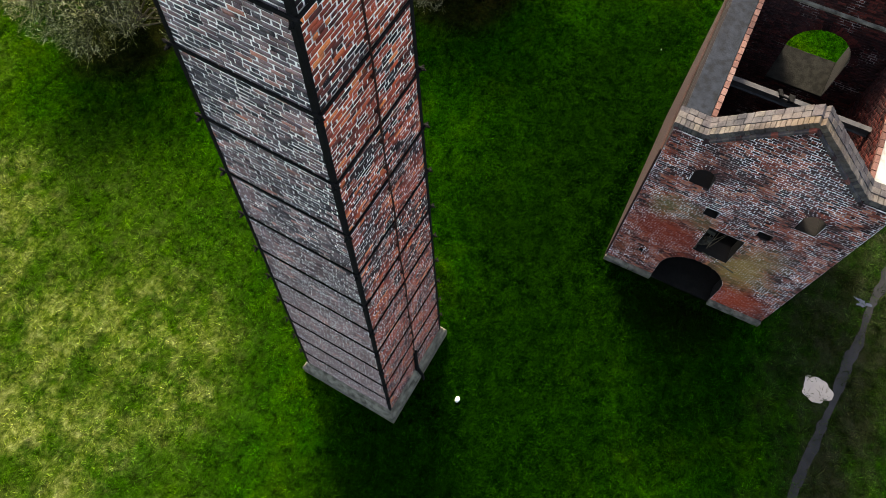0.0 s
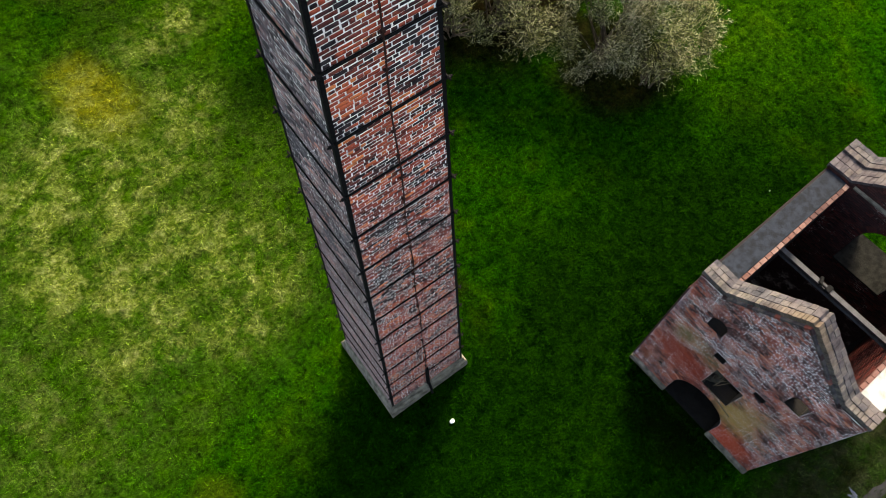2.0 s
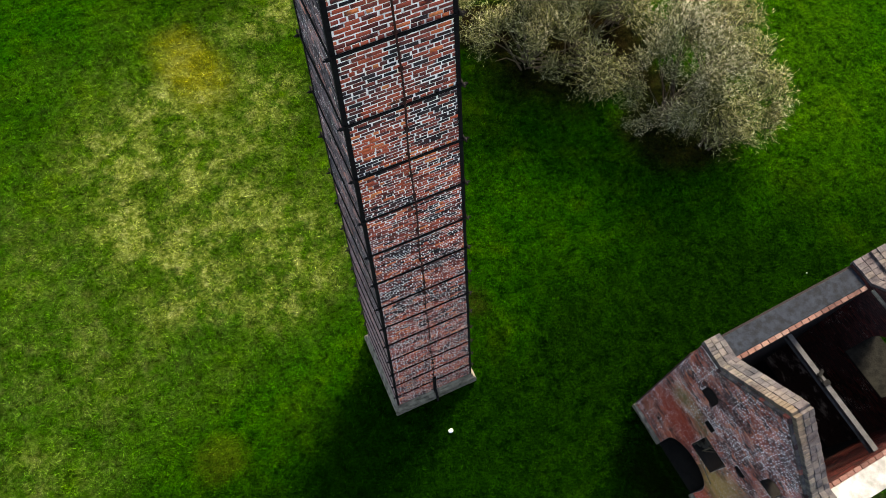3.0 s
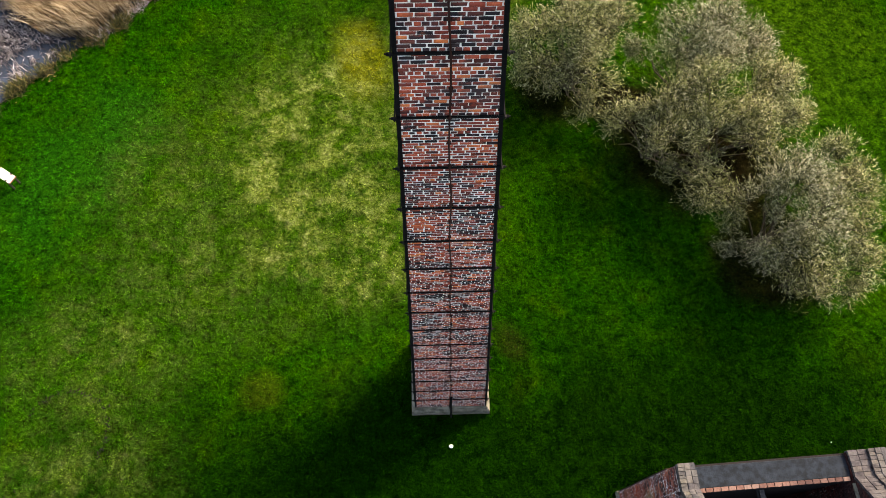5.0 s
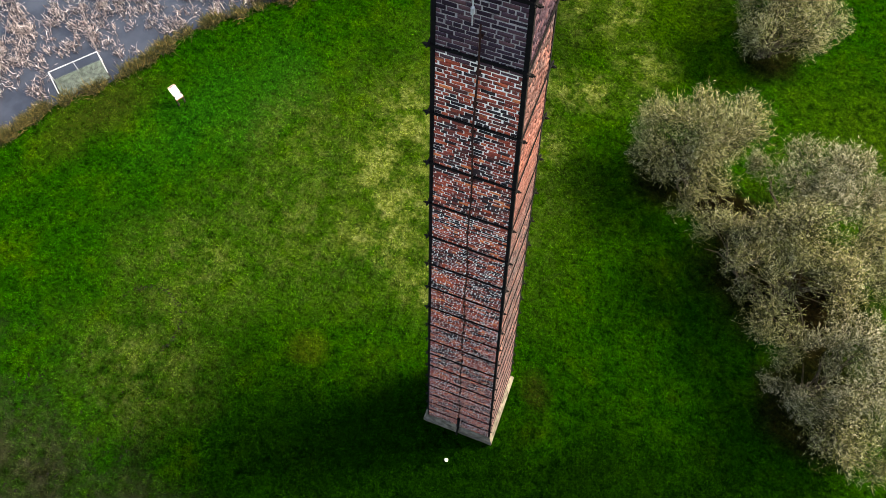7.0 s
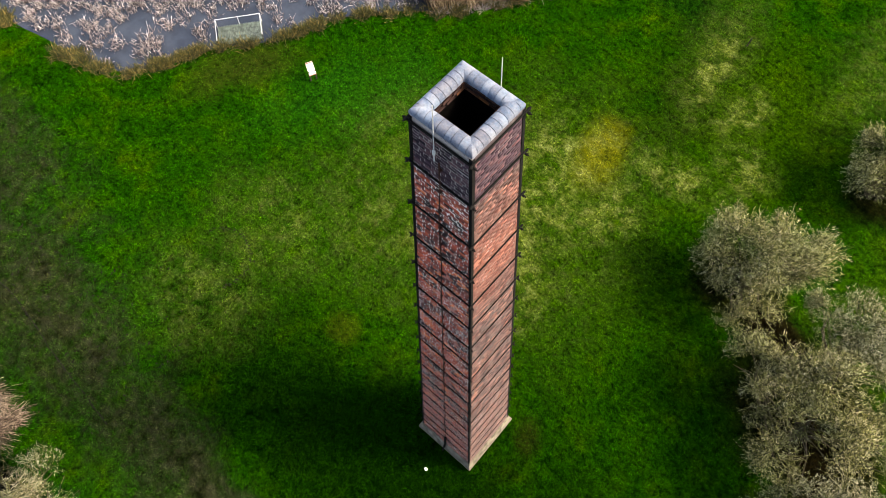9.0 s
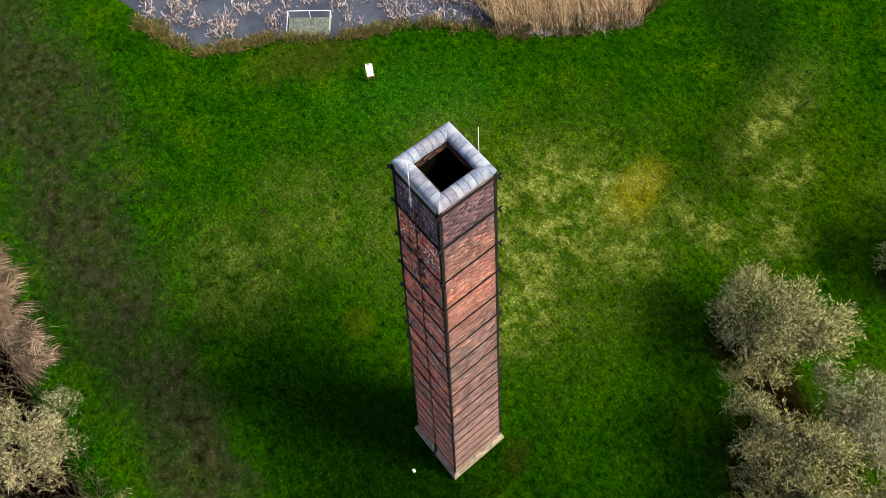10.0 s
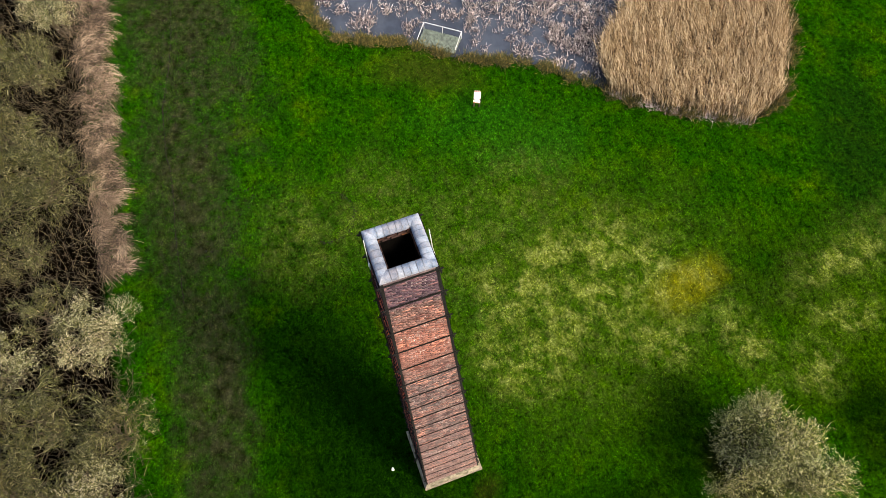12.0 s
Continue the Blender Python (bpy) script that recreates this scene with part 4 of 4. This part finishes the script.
build_bush(15.4, 6.2, [(15.4, 7.2, 4.0, 1.6), (14.4, 7.1, 3.2, 1.1), (15.9, 5.4, 4.2, 1.4), (14.5, 5.1, 2.6, 1.2), (13.5, 5.7, 1.4, 0.8)], 66, 25, TWIG_GREY, WILLOW)
build_bush(18.0, 7.2, [(18.1, 8.7, 3.4, 1.25), (18.2, 7.2, 3.4, 1.25), (17.2, 6.6, 3.4, 1.1), (18.4, 5.1, 3.0, 1.2)], 66, 26, TWIG, WILLOW)
build_bush(16.4, 4.0, [(15.5, 4.0, 3.2, 1.45), (17.7, 3.7, 2.6, 1.2), (16.3, 3.0, 1.6, 0.9), (18.1, 3.0, 1.6, 0.8)], 66, 27, TWIG, WILLOW)
build_bush(9.6, 26.4, [(8.9, 25.6, 2.2, 1.4), (10.6, 25.6, 2.6, 1.4), (10.0, 27.3, 3.0, 1.5), (8.5, 27.2, 2.8, 1.4), (12.0, 27.5, 2.4, 1.3)], 66, 28, TWIG, WILLOW)
build_bush(10.0, 30.2, clump_set(10.0, 30.2, 2.8, 2.5, 9, 5, 0.6), 40, 29, TWIG, WILLOW)
# the thicket: larger heads towards the way, smaller ones crowding behind
THICKET = "bare straggling thicket shrub beside the muddy way"
heads = [(-12.8, -17.2, 3.2, 2.5), (-15.0, -19.6, 2.8, 2.0), (-6.9, -17.2, 2.8, 2.4), (-8.6, -20.6, 3.2, 2.6), (-3.8, -18.6, 2.8, 2.3), (-5.0, -22.2, 3.0, 2.3), (-24.6, -19.0, 3.0, 3.4), (-34.2, -18.8, 3.0, 2.6),
         (-38.5, -16.2, 2.8, 2.2), (-20.0, -20.6, 2.4, 2.0), (-29.2, -20.6, 2.6, 2.2), (-0.4, -17.6, 2.6, 2.2), (-12.5, -22.6, 2.8, 2.2), (-42.5, -17.4, 3.0, 2.4)]
for i, (x, y, z, r) in enumerate(heads):
    build_bush(x, y, clump_set(x, y, z, r, 40 + i, 6, 0.55), 34, 60 + i, TWIG_THICKET if i % 4 else TWIG_GREY, THICKET)
g = np.random.default_rng(5)
for i, x in enumerate(np.arange(-44, 3, 6.4)):
    xx, yy = x + g.uniform(-1.2, 1.2), -24.4 + g.uniform(-0.8, 0.8)
    build_bush(xx, yy, clump_set(xx, yy, 2.4, 2.4, 80 + i, 4, 0.6), 16, 90 + i, TWIG_THICKET, THICKET)


def straw_material(name, stops):
    k = Nodes(name)
    r = k.n.new("ShaderNodeNewGeometry").outputs["Random Per Island"]
    return k.done(k.ramp(r, stops), 0.8, 0, 0.25)


REED = straw_material("golden_reed", [(0.0, (0.025, 0.013, 0.005)), (0.45, (0.20, 0.128, 0.062)), (1.0, (0.64, 0.52, 0.36))])
DEAD = straw_material("dead_bulrush", [(0.0, (0.012, 0.009, 0.010)), (0.5, (0.065, 0.050, 0.055)), (1.0, (0.36, 0.31, 0.30))])
DEAD_PALE = straw_material("bleached_bulrush", [(0.0, (0.0765, 0.0574, 0.0574)), (0.5, (0.291, 0.245, 0.245)), (1.0, (0.597, 0.551, 0.551))])
BRACKEN = straw_material("dead_bracken", [(0.0, (0.00544, 0.00326, 0.00218)), (0.5, (0.0299, 0.0185, 0.0131)), (1.0, (0.141, 0.104, 0.0762))])
TUSSOCK = straw_material("tussock_grass", [(0.0, (0.006, 0.008, 0.002)), (0.55, (0.040, 0.044, 0.008)), (0.85, (0.10, 0.080, 0.020)), (1.0, (0.24, 0.17, 0.06))])


def scatter_in(poly, n, g, margin=0.0):
    p = np.array(poly)
    out = np.zeros((0, 2))
    while len(out) < n:
        q = g.uniform(p.min(0), p.max(0), (n * 3, 2))
        q = q[edge_distance(q[:, 0], q[:, 1], poly) < -margin]
        out = np.concatenate([out, q])
    return out[:n]


def stalks(points, z, height, lean, width, g, fold=0.0):
    """Bent stalks standing at the points; fold: the share that is snapped over."""
    n = len(points)
    a = np.column_stack([points, np.full(n, z) if np.isscalar(z) else z])
    h = g.uniform(*height, n)[:, None]
    way = g.normal(0, lean[2], (n, 3)) + np.array([lean[0], lean[1], 1.0])
    b = a + unit(way) * h * 0.6
    snapped = (g.random(n) < fold)[:, None]
    way2 = np.where(snapped, g.normal(0, 0.8, (n, 3)) + np.array([0, 0, -0.35]), way + g.normal(0, 0.22, (n, 3)) + np.array([lean[0], lean[1], -0.2]))
    c = b + unit(way2) * h * 0.4
    w = g.uniform(*width, n)
    return [(a, b, w, w * 0.8), (b, c, w * 0.9, w * 0.4)]


REED_BED = [(-22.8, 20.6), (-19.5, 20.1), (-16.5, 23.7), (-13.9, 28.4), (-15.0, 31.4), (-16.9, 32.8), (-19.8, 35.0), (-23, 36.2), (-31, 39.5), (-36, 36), (-27.2, 25.6)]
g = np.random.default_rng(11)
pts = scatter_in(REED_BED, 44000, g)
thin = np.sin(pts[:, 0] * 1.9 + 0.6 * np.sin(pts[:, 1] * 0.8)) * np.sin(pts[:, 1] * 1.3 + pts[:, 0] * 0.5)
pts = pts[g.random(len(pts)) < 0.62 + 0.38 * thin][:22000]
tagged(join_strands("reed_bed", stalks(pts, -0.4, (1.2, 2.8), (-0.14, -0.12, 0.13), (0.009, 0.022), g), REED), "tall golden dead reeds at the pond edge", "reeds", kind="stuff")
# pale broken straw at the foot of the reeds
pts = np.concatenate([np.column_stack([np.interp(f, (0, 0.5, 1), (-19.6, -16.5, -13.9)), np.interp(f, (0, 0.5, 1), (20.0, 23.6, 28.4))]) for f in [g.random(700)]]) + g.normal(0, 0.2, (700, 2))
tagged(join_strands("reed_litter", stalks(pts, ground_height(pts[:, 0], pts[:, 1]), (0.3, 0.8), (0.1, -0.1, 0.8), (0.008, 0.016), g), DEAD_PALE), "bleached broken reed straw along the bank", "reeds", kind="stuff")
# clumps of broken bulrush in the water
spots = scatter_in(POND, 5200, g, 0.5)
inward = -edge_distance(spots[:, 0], spots[:, 1], POND)
spots, inward = spots[(spots[:, 0] > -46) & (inward < 15)], inward[(spots[:, 0] > -46) & (inward < 15)]
clear = edge_distance(spots[:, 0], spots[:, 1], REED_BED)
patchy = 0.5 + 0.5 * np.sin(spots[:, 0] * 0.9 + 1) * np.sin(spots[:, 1] * 0.75)
chance = np.clip(0.16 + inward / 5.0, 0, 1) * (0.30 + 0.70 * patchy) + np.clip(1.2 - clear / 5.0, 0, 1) * 0.6
near_deck = np.hypot(spots[:, 0] + 28.4, spots[:, 1] - 10.1) < 2.4
spots = spots[(clear > 0) & (g.random(len(spots)) < chance) & ~near_deck]
pts = np.repeat(spots, 20, 0) + g.normal(0, 0.19, (len(spots) * 20, 2))
pts = pts[edge_distance(pts[:, 0], pts[:, 1], POND) < -0.3][:46000]
(lower, upper) = stalks(pts, -0.45, (0.35, 1.0), (-0.05, -0.05, 0.40), (0.014, 0.030), g, 0.7)
V1, F1 = strands(*lower)
tagged(hang("bulrush_stems", fast_mesh("bulrush_stems", V1, F1), DEAD), "broken bulrush stems standing in the water", "bulrushes", kind="stuff")
tagged(hang("bulrush_leaves", fast_mesh("bulrush_leaves", *cones(upper[0], upper[1], upper[2])), DEAD_PALE), "pale snapped bulrush leaves over the water", "bulrushes", kind="stuff")
# tussocks along the bank
edge = []
for (ax, ay), (bx, by) in zip(POND[:-1], POND[1:]):
    n = int(math.hypot(bx - ax, by - ay) * 2.6)
    for f in g.random(n):
        edge.append((ax + (bx - ax) * f, ay + (by - ay) * f))
edge = np.array(edge) + g.normal(0, 0.22, (len(edge), 2))
tufts = (g.random(len(edge)) ** 1.8 * 240).astype(int) + 12
pts = np.repeat(edge, tufts, 0) + g.normal(0, 0.26, (tufts.sum(), 2))
tagged(join_strands("bank_tussocks", stalks(pts, ground_height(pts[:, 0], pts[:, 1]) - 0.02, (0.2, 0.75), (0, 0, 0.6), (0.014, 0.028), g), TUSSOCK), "brown tussocks of sedge along the pond bank", "sedge", kind="stuff")
# dead bracken in front of the thicket
STRIP = [(-47, -13.2), (-41, -13.3), (-33.7, -13.9), (-27.3, -14.7), (-19.6, -15.1), (-17, -15.3), (-17.5, -16.9), (-19, -16.8), (-33, -16.0), (-47, -15.4)]
PALE_STRAW = straw_material("pale_straw", [(0.0, (0.02, 0.013, 0.008)), (0.5, (0.12, 0.085, 0.058)), (1.0, (0.48, 0.38, 0.29))])
for name, mat, count, label in (("bracken_bank", BRACKEN, 210, "dead red-brown bracken tangled along the thicket"), ("straw_bank", PALE_STRAW, 230, "pale dead grass lying in sweeps along the thicket")):
    knots = scatter_in(STRIP, count, g)
    which = np.repeat(np.arange(count), 26)
    n = len(which)
    a = np.column_stack([knots[which] + g.normal(0, 0.16, (n, 2)), g.uniform(0.05, 0.35, n)])
    turn = g.normal(0.9, 0.9, count)[which]
    way = unit(np.column_stack([np.sin(turn) * 0.9, np.cos(turn) * 0.9, np.full(n, 0.8)]) + g.normal(0, 0.22, (n, 3)))
    ln = g.uniform(0.28, 0.55, n)[:, None]
    w = g.uniform(0.007, 0.014, n)
    runs = []
    for k, drop in enumerate((0.0, 0.7, 0.9)):
        way = unit(way - np.array([0, 0, drop]))
        b = a + way * ln
        b[:, 2] = np.maximum(b[:, 2], 0.03)
        runs.append((a, b, w * (1 - 0.2 * k), w * (0.8 - 0.2 * k)))
        a = b
    tagged(join_strands(name, runs, mat), label, "bracken", kind="stuff")
UNDER = straw_material("dark_undergrowth", [(0.0, (0.010, 0.008, 0.005)), (0.6, (0.045, 0.035, 0.022)), (1.0, (0.12, 0.10, 0.06))])
pts = np.column_stack([g.uniform(-47, 3, 9000), g.uniform(-25, -16, 9000)])
pts = pts[pts[:, 1] + 0.054 * pts[:, 0] < -16.6]
tagged(join_strands("undergrowth", stalks(pts, 0.0, (0.5, 1.6), (0, 0, 0.7), (0.008, 0.018), g), UNDER), "dark dead undergrowth below the thicket", "undergrowth", kind="stuff")
# weeds at the foot of the ruin
foot = np.array([house_point(g.uniform(-0.2, 6.5), 0.35 + abs(g.normal(0, 0.25)), 0)[:2] for _ in range(1200)] + [house_point(-0.15 - abs(g.normal(0, 0.12)), g.uniform(-5.6, 0.2), 0)[:2] for _ in range(700)])
tagged(join_strands("weeds", stalks(foot, ground_height(foot[:, 0], foot[:, 1]), (0.08, 0.3), (0, 0, 0.6), (0.01, 0.02), g), BLADES), "rank green weeds along the wall foot", "weeds", kind="stuff")


# ---- pond ----
def build_water():
    k = Nodes("pond_water")
    k.bump(k.noise(3.0, 3), 0.05, 0.02)
    m = k.done(k.mix(k.step(k.noise(0.5, 4), 0.35, 0.65), (0.016, 0.020, 0.030), (0.030, 0.036, 0.050)), 0.16, 0.0, 0.5)
    bm = bmesh.new()
    bm.faces.new([bm.verts.new((x, y, -0.30)) for x, y in POND])
    return tagged(part("water", bm, m), "still grey pond water reflecting the sky", "water", kind="structure")


build_water()


# ---- pond-side platform, sign and small things ----
GALV = plain("galvanised_rail", (0.42, 0.43, 0.45), 0.6, 0.2, 8, 0.1, 0.3)
GRATE = plain("mossy_grating", (0.10, 0.125, 0.11), 0.7, 0.5, 4)
BOARD = plain("white_board", (0.62, 0.60, 0.55), 0.5, 0.06, 3, spec=0.3)
INK = plain("brown_print", (0.16, 0.07, 0.05), 0.5, 0.2, 8)
CYAN = plain("blue_print", (0.30, 0.58, 0.68), 0.5, 0.3, 8)
GREY_INK = plain("grey_print", (0.45, 0.44, 0.42), 0.5, 0.2, 8)
POST = plain("dark_post", (0.03, 0.026, 0.022), 0.85, 0.3, 8)
CHALK = plain("white_stone", (0.78, 0.77, 0.72), 0.85, 0.12, 7, bump=0.3)


def build_platform():
    a, o = Vector((0.615, 0.788, 0)), Vector((-0.788, 0.615, 0))
    m = Matrix((a, o, (0, 0, 1))).transposed().to_4x4()
    m.translation = (-27.85, 9.52, -0.17)
    root = new("pond_platform")
    root.matrix_basis = m
    tagged(root, "mesh-decked dipping platform with pale metal rails", "platform")
    w, d = 3.0, 1.6
    for i in range(28):
        bm = bmesh.new()
        box(bm, (0.035, d, 0.03), Matrix.Translation((-w / 2 + 0.05 + i * (w - 0.1) / 27, d / 2, 0.0)))
        part("deck_slat", bm, GRATE, root)
    for i in range(9):
        bm = bmesh.new()
        box(bm, (w, 0.03, 0.025), Matrix.Translation((0, 0.05 + i * (d - 0.1) / 8, -0.03)))
        part("deck_bearer", bm, GRATE, root)
    bm = bmesh.new()
    box(bm, (w - 0.02, d - 0.02, 0.02), Matrix.Translation((0, d / 2, -0.06)))
    part("deck_sheet", bm, GRATE, root, "mossy sheet under the deck")
    for x, y in ((-w / 2, 0), (w / 2, 0), (-w / 2, d), (w / 2, d), (0, d)):
        bm = bmesh.new()
        rod(bm, (x, y, -0.5), (x, y, 0.42 if y == 0 else 0.68), 0.022)
        part("rail_post", bm, POST if y == 0 else GALV, root)
    for p, q in (((-w / 2, 0), (-w / 2, d)), ((w / 2, 0), (w / 2, d)), ((-w / 2, d), (w / 2, d))):
        bm = bmesh.new()
        rod(bm, (*p, 0.42 if p[1] == 0 else 0.66), (*q, 0.66), 0.026)
        part("rail", bm, GALV, root, "pale metal rail")


def build_sign():
    root = new("information_sign")
    up = Vector((-0.90, 0.436, 0))
    side = Vector((0.436, 0.90, 0))
    root.matrix_basis = Matrix.Translation((-21.9, 10.49, 0))
    tagged(root, "white information board on a dark post in the grass", "sign")
    slope = radians(42)
    along = up * math.cos(slope) + Vector((0, 0, math.sin(slope)))
    m = Matrix((side, along, side.cross(along))).transposed().to_4x4()
    m.translation = (0, 0, 0.95)
    bm = bmesh.new()
    box(bm, (0.46, 0.86, 0.035), m, 0.006)
    board = part("board", bm, BOARD, root, "white printed board")
    marks = [(0, 0.38, 0.46, 0.07, INK), (0, -0.40, 0.50, 0.06, INK), (0.06, 0.02, 0.20, 0.22, CYAN), (-0.15, 0.20, 0.18, 0.03, GREY_INK), (0.1, 0.22, 0.2, 0.03, GREY_INK),
             (-0.18, 0.05, 0.12, 0.03, GREY_INK), (-0.18, -0.05, 0.12, 0.03, GREY_INK), (-0.05, -0.2, 0.4, 0.03, GREY_INK), (-0.05, -0.27, 0.4, 0.03, GREY_INK)]
    for x, y, w, h, mat in marks:
        bm = bmesh.new()
        box(bm, (w, h, 0.004), m @ Matrix.Translation((x, y, 0.020)))
        part("print_bar", bm, mat, board)
    for e in (-0.2, 0.2):
        bm = bmesh.new()
        p = side * e - along * 0.18
        box(bm, (0.09, 0.09, 0.95), Matrix.Translation((p.x, p.y, 0.40)) @ pose(0, 0, 0, 0, 0, 45), 0.01)
        part("post", bm, POST, root, "dark wooden post")


def lump(name, x, y, size, mat, seed, label, category):
    g = np.random.default_rng(seed)
    bm = bmesh.new()
    bmesh.ops.create_icosphere(bm, subdivisions=2, radius=1.0)
    ph = g.uniform(0, 6, 6)
    for v in bm.verts:
        c = v.co
        v.co = c * (1 + 0.22 * math.sin(3 * c.x + ph[0]) * math.sin(2.4 * c.y + ph[1]) + 0.12 * math.sin(5 * c.z + ph[2]))
        v.co = Vector((v.co.x * size[0], v.co.y * size[1], v.co.z * size[2]))
    ob = part(name, bm, mat)
    ob.matrix_basis = pose(x, y, float(ground_height(np.array([x]), np.array([y]))[0]) + size[2] * 0.55, 0, 0, float(g.uniform(0, 360)))
    return tagged(ob, label, category)


def build_pool(name, x, y, rx, ry, seed, mat, label, jag=0.18):
    """A thin sheet with a ragged outline, lying on the mud."""
    g = np.random.default_rng(seed)
    ph = g.uniform(0, 6, 4)
    bm = bmesh.new()
    n = 40
    ring = []
    for i in range(n):
        a = 2 * math.pi * i / n
        r = 1 + jag * (math.sin(3 * a + ph[0]) + 0.7 * math.sin(5 * a + ph[1]) + 0.5 * math.sin(9 * a + ph[2]))
        px, py = x + rx * r * math.cos(a), y + ry * r * math.sin(a)
        ring.append(bm.verts.new((px, py, float(ground_height(np.array([px]), np.array([py]))[0]) + 0.012)))
    bm.faces.new(ring)
    bmesh.ops.triangulate(bm, faces=bm.faces)
    return tagged(part(name, bm, mat), label, "puddle", kind="structure")


def build_rut(name, line, width, mat, label, seed):
    """A narrow wet wheel mark along a line on the ground."""
    g = np.random.default_rng(seed)
    p = np.array(line, float)
    d = np.concatenate([[0], np.cumsum(np.hypot(*np.diff(p, axis=0).T))])
    s = np.arange(0, d[-1], 0.25)
    x, y = np.interp(s, d, p[:, 0]), np.interp(s, d, p[:, 1])
    wob = np.cumsum(g.normal(0, 0.025, len(s)))
    wob -= np.linspace(0, wob[-1], len(s))
    tx, ty = np.gradient(x), np.gradient(y)
    ln = np.hypot(tx, ty)
    nx, ny = -ty / ln, tx / ln
    w = width * (0.5 + 0.5 * np.abs(np.sin(s * 0.9 + seed)) + g.uniform(-0.2, 0.2, len(s)))
    V = []
    for k in (-1, 1):
        X, Y = x + nx * (wob + k * w / 2), y + ny * (wob + k * w / 2)
        V.append(np.column_stack([X, Y, ground_height(X, Y) + 0.010]))
    n = len(s)
    i = np.arange(n - 1)
    me = fast_mesh(name, np.concatenate(V), np.stack([i, i + 1, i + n + 1, i + n], 1))
    return tagged(hang(name, me, mat), label, "track", kind="structure")


build_platform()
build_sign()
WET = Nodes("wet_mud")
WET = WET.done(WET.ramp(WET.noise(1.5, 5), [(0.3, (0.006, 0.007, 0.007)), (0.7, (0.020, 0.020, 0.022))]), 0.6, 0.0, 0.12)
MILKY = plain("muddy_puddle", (0.36, 0.30, 0.245), 0.2, 0.06, 3, spec=0.5)
CRACK = plain("black_rut", (0.008, 0.007, 0.006), 0.9, 0.3, 5)
build_pool("puddle", 6.05, -13.05, 0.43, 0.48, 4, MILKY, "pale milky puddle on the muddy way", 0.09)
build_pool("puddle", 9.75, -13.5, 0.13, 0.22, 9, plain("grey_puddle", (0.035, 0.045, 0.07), 0.5, 0.2, 3, spec=0.3), "small grey puddle on the muddy way", 0.4)
build_rut("wheel_rut", [(1.0, -13.3), (2.8, -13.4), (6.4, -13.65), (9.7, -13.8), (13, -14.2)], 0.36, WET, "wet wheel rut along the muddy way", 2)
build_rut("wheel_rut", [(-38.7, -8.4), (-34, -9.4), (-29, -10.8), (-24, -11.3), (-19.8, -11.9), (-14, -12.3)], 0.06, CRACK, "narrow black rut along the muddy way", 5)
lump("stone", -0.03, -3.08, (0.11, 0.085, 0.08), CHALK, 3, "small white stone lying in the grass", "stone")
lump("stone", 16.5, -3.3, (0.035, 0.03, 0.03), CHALK, 5, "tiny white stone lying in the grass", "stone")
bm = bmesh.new()
rod(bm, (0, 0, -0.1), (0.05, 0.03, 0.75), 0.05, 0.04, 7)
ob = part("stake", bm, POST)
ob.location = (-1.9, 31.4, float(ground_height(np.array([-1.9]), np.array([31.4]))[0]))
tagged(ob, "short dark wooden stake in the meadow", "stake")
# dark clods and bits of twig over the trodden ground
g = np.random.default_rng(31)
pts = np.concatenate([np.column_stack([g.uniform(-46, -14, 900), -8.8 + g.normal(0, 2.0, 900)]),
                      np.array([(-16.9 + 1.9 * math.cos(a), -2.2 + 1.9 * math.sin(a)) for a in g.uniform(-0.6, 2.6, 90)]) + g.normal(0, 0.06, (90, 2))])
A = np.column_stack([pts, ground_height(pts[:, 0], pts[:, 1]) + 0.02])
B = A + np.column_stack([g.normal(0, 0.08, (len(A), 2)), g.uniform(0.0, 0.04, len(A))])
w = g.uniform(0.012, 0.04, len(A))
tagged(join_strands("clods", [(A, B, w, w * 0.6)], CRACK), "dark clods and twig bits on the mud", "clods", kind="stuff")


# ---- grass blades over the meadow ----
def build_blades(n):
    g = np.random.default_rng(3)
    p = np.column_stack([g.uniform(-46, 26, n), g.uniform(-18, 44, n)])
    ok = edge_distance(p[:, 0], p[:, 1], POND) > 0.1
    ok &= (np.abs(p[:, 0]) > 1.75) | (np.abs(p[:, 1]) > 1.75)
    back = HOUSE.inverted()
    q = p @ np.array([[back[0][0], back[1][0]], [back[0][1], back[1][1]]]) + np.array([back[0][3], back[1][3]])
    ok &= (q[:, 0] < -0.05) | (q[:, 0] > 6.7) | (q[:, 1] > 0.1) | (q[:, 1] < -5.6)
    p = p[ok]
    blades = 15
    c = np.repeat(p, blades, 0) + (off := g.normal(0, 0.075, (len(p) * blades, 2)))
    z = ground_height(c[:, 0], c[:, 1])
    h = g.uniform(0.06, 0.17, len(c)) * np.repeat(g.uniform(0.6, 1.15, len(p)), blades)
    a = g.uniform(0, 2 * math.pi, len(c))
    w = g.uniform(0.008, 0.017, len(c))
    lean = g.normal(0, 0.5, (len(c), 2)) * h[:, None] + off * 0.9
    side = np.column_stack([np.cos(a), np.sin(a)]) * w[:, None]
    V = np.empty((len(c), 3, 3))
    V[:, 0, :2], V[:, 1, :2], V[:, 2, :2] = c - side, c + side, c + lean
    V[:, 0, 2] = V[:, 1, 2] = z - 0.01
    V[:, 2, 2] = z + h
    F = np.arange(len(c) * 3).reshape(-1, 3)
    return tagged(hang("grass", fast_mesh("grass", V.reshape(-1, 3), F), BLADES), "short tufted meadow grass", "grass", kind="stuff")


build_blades(42000)
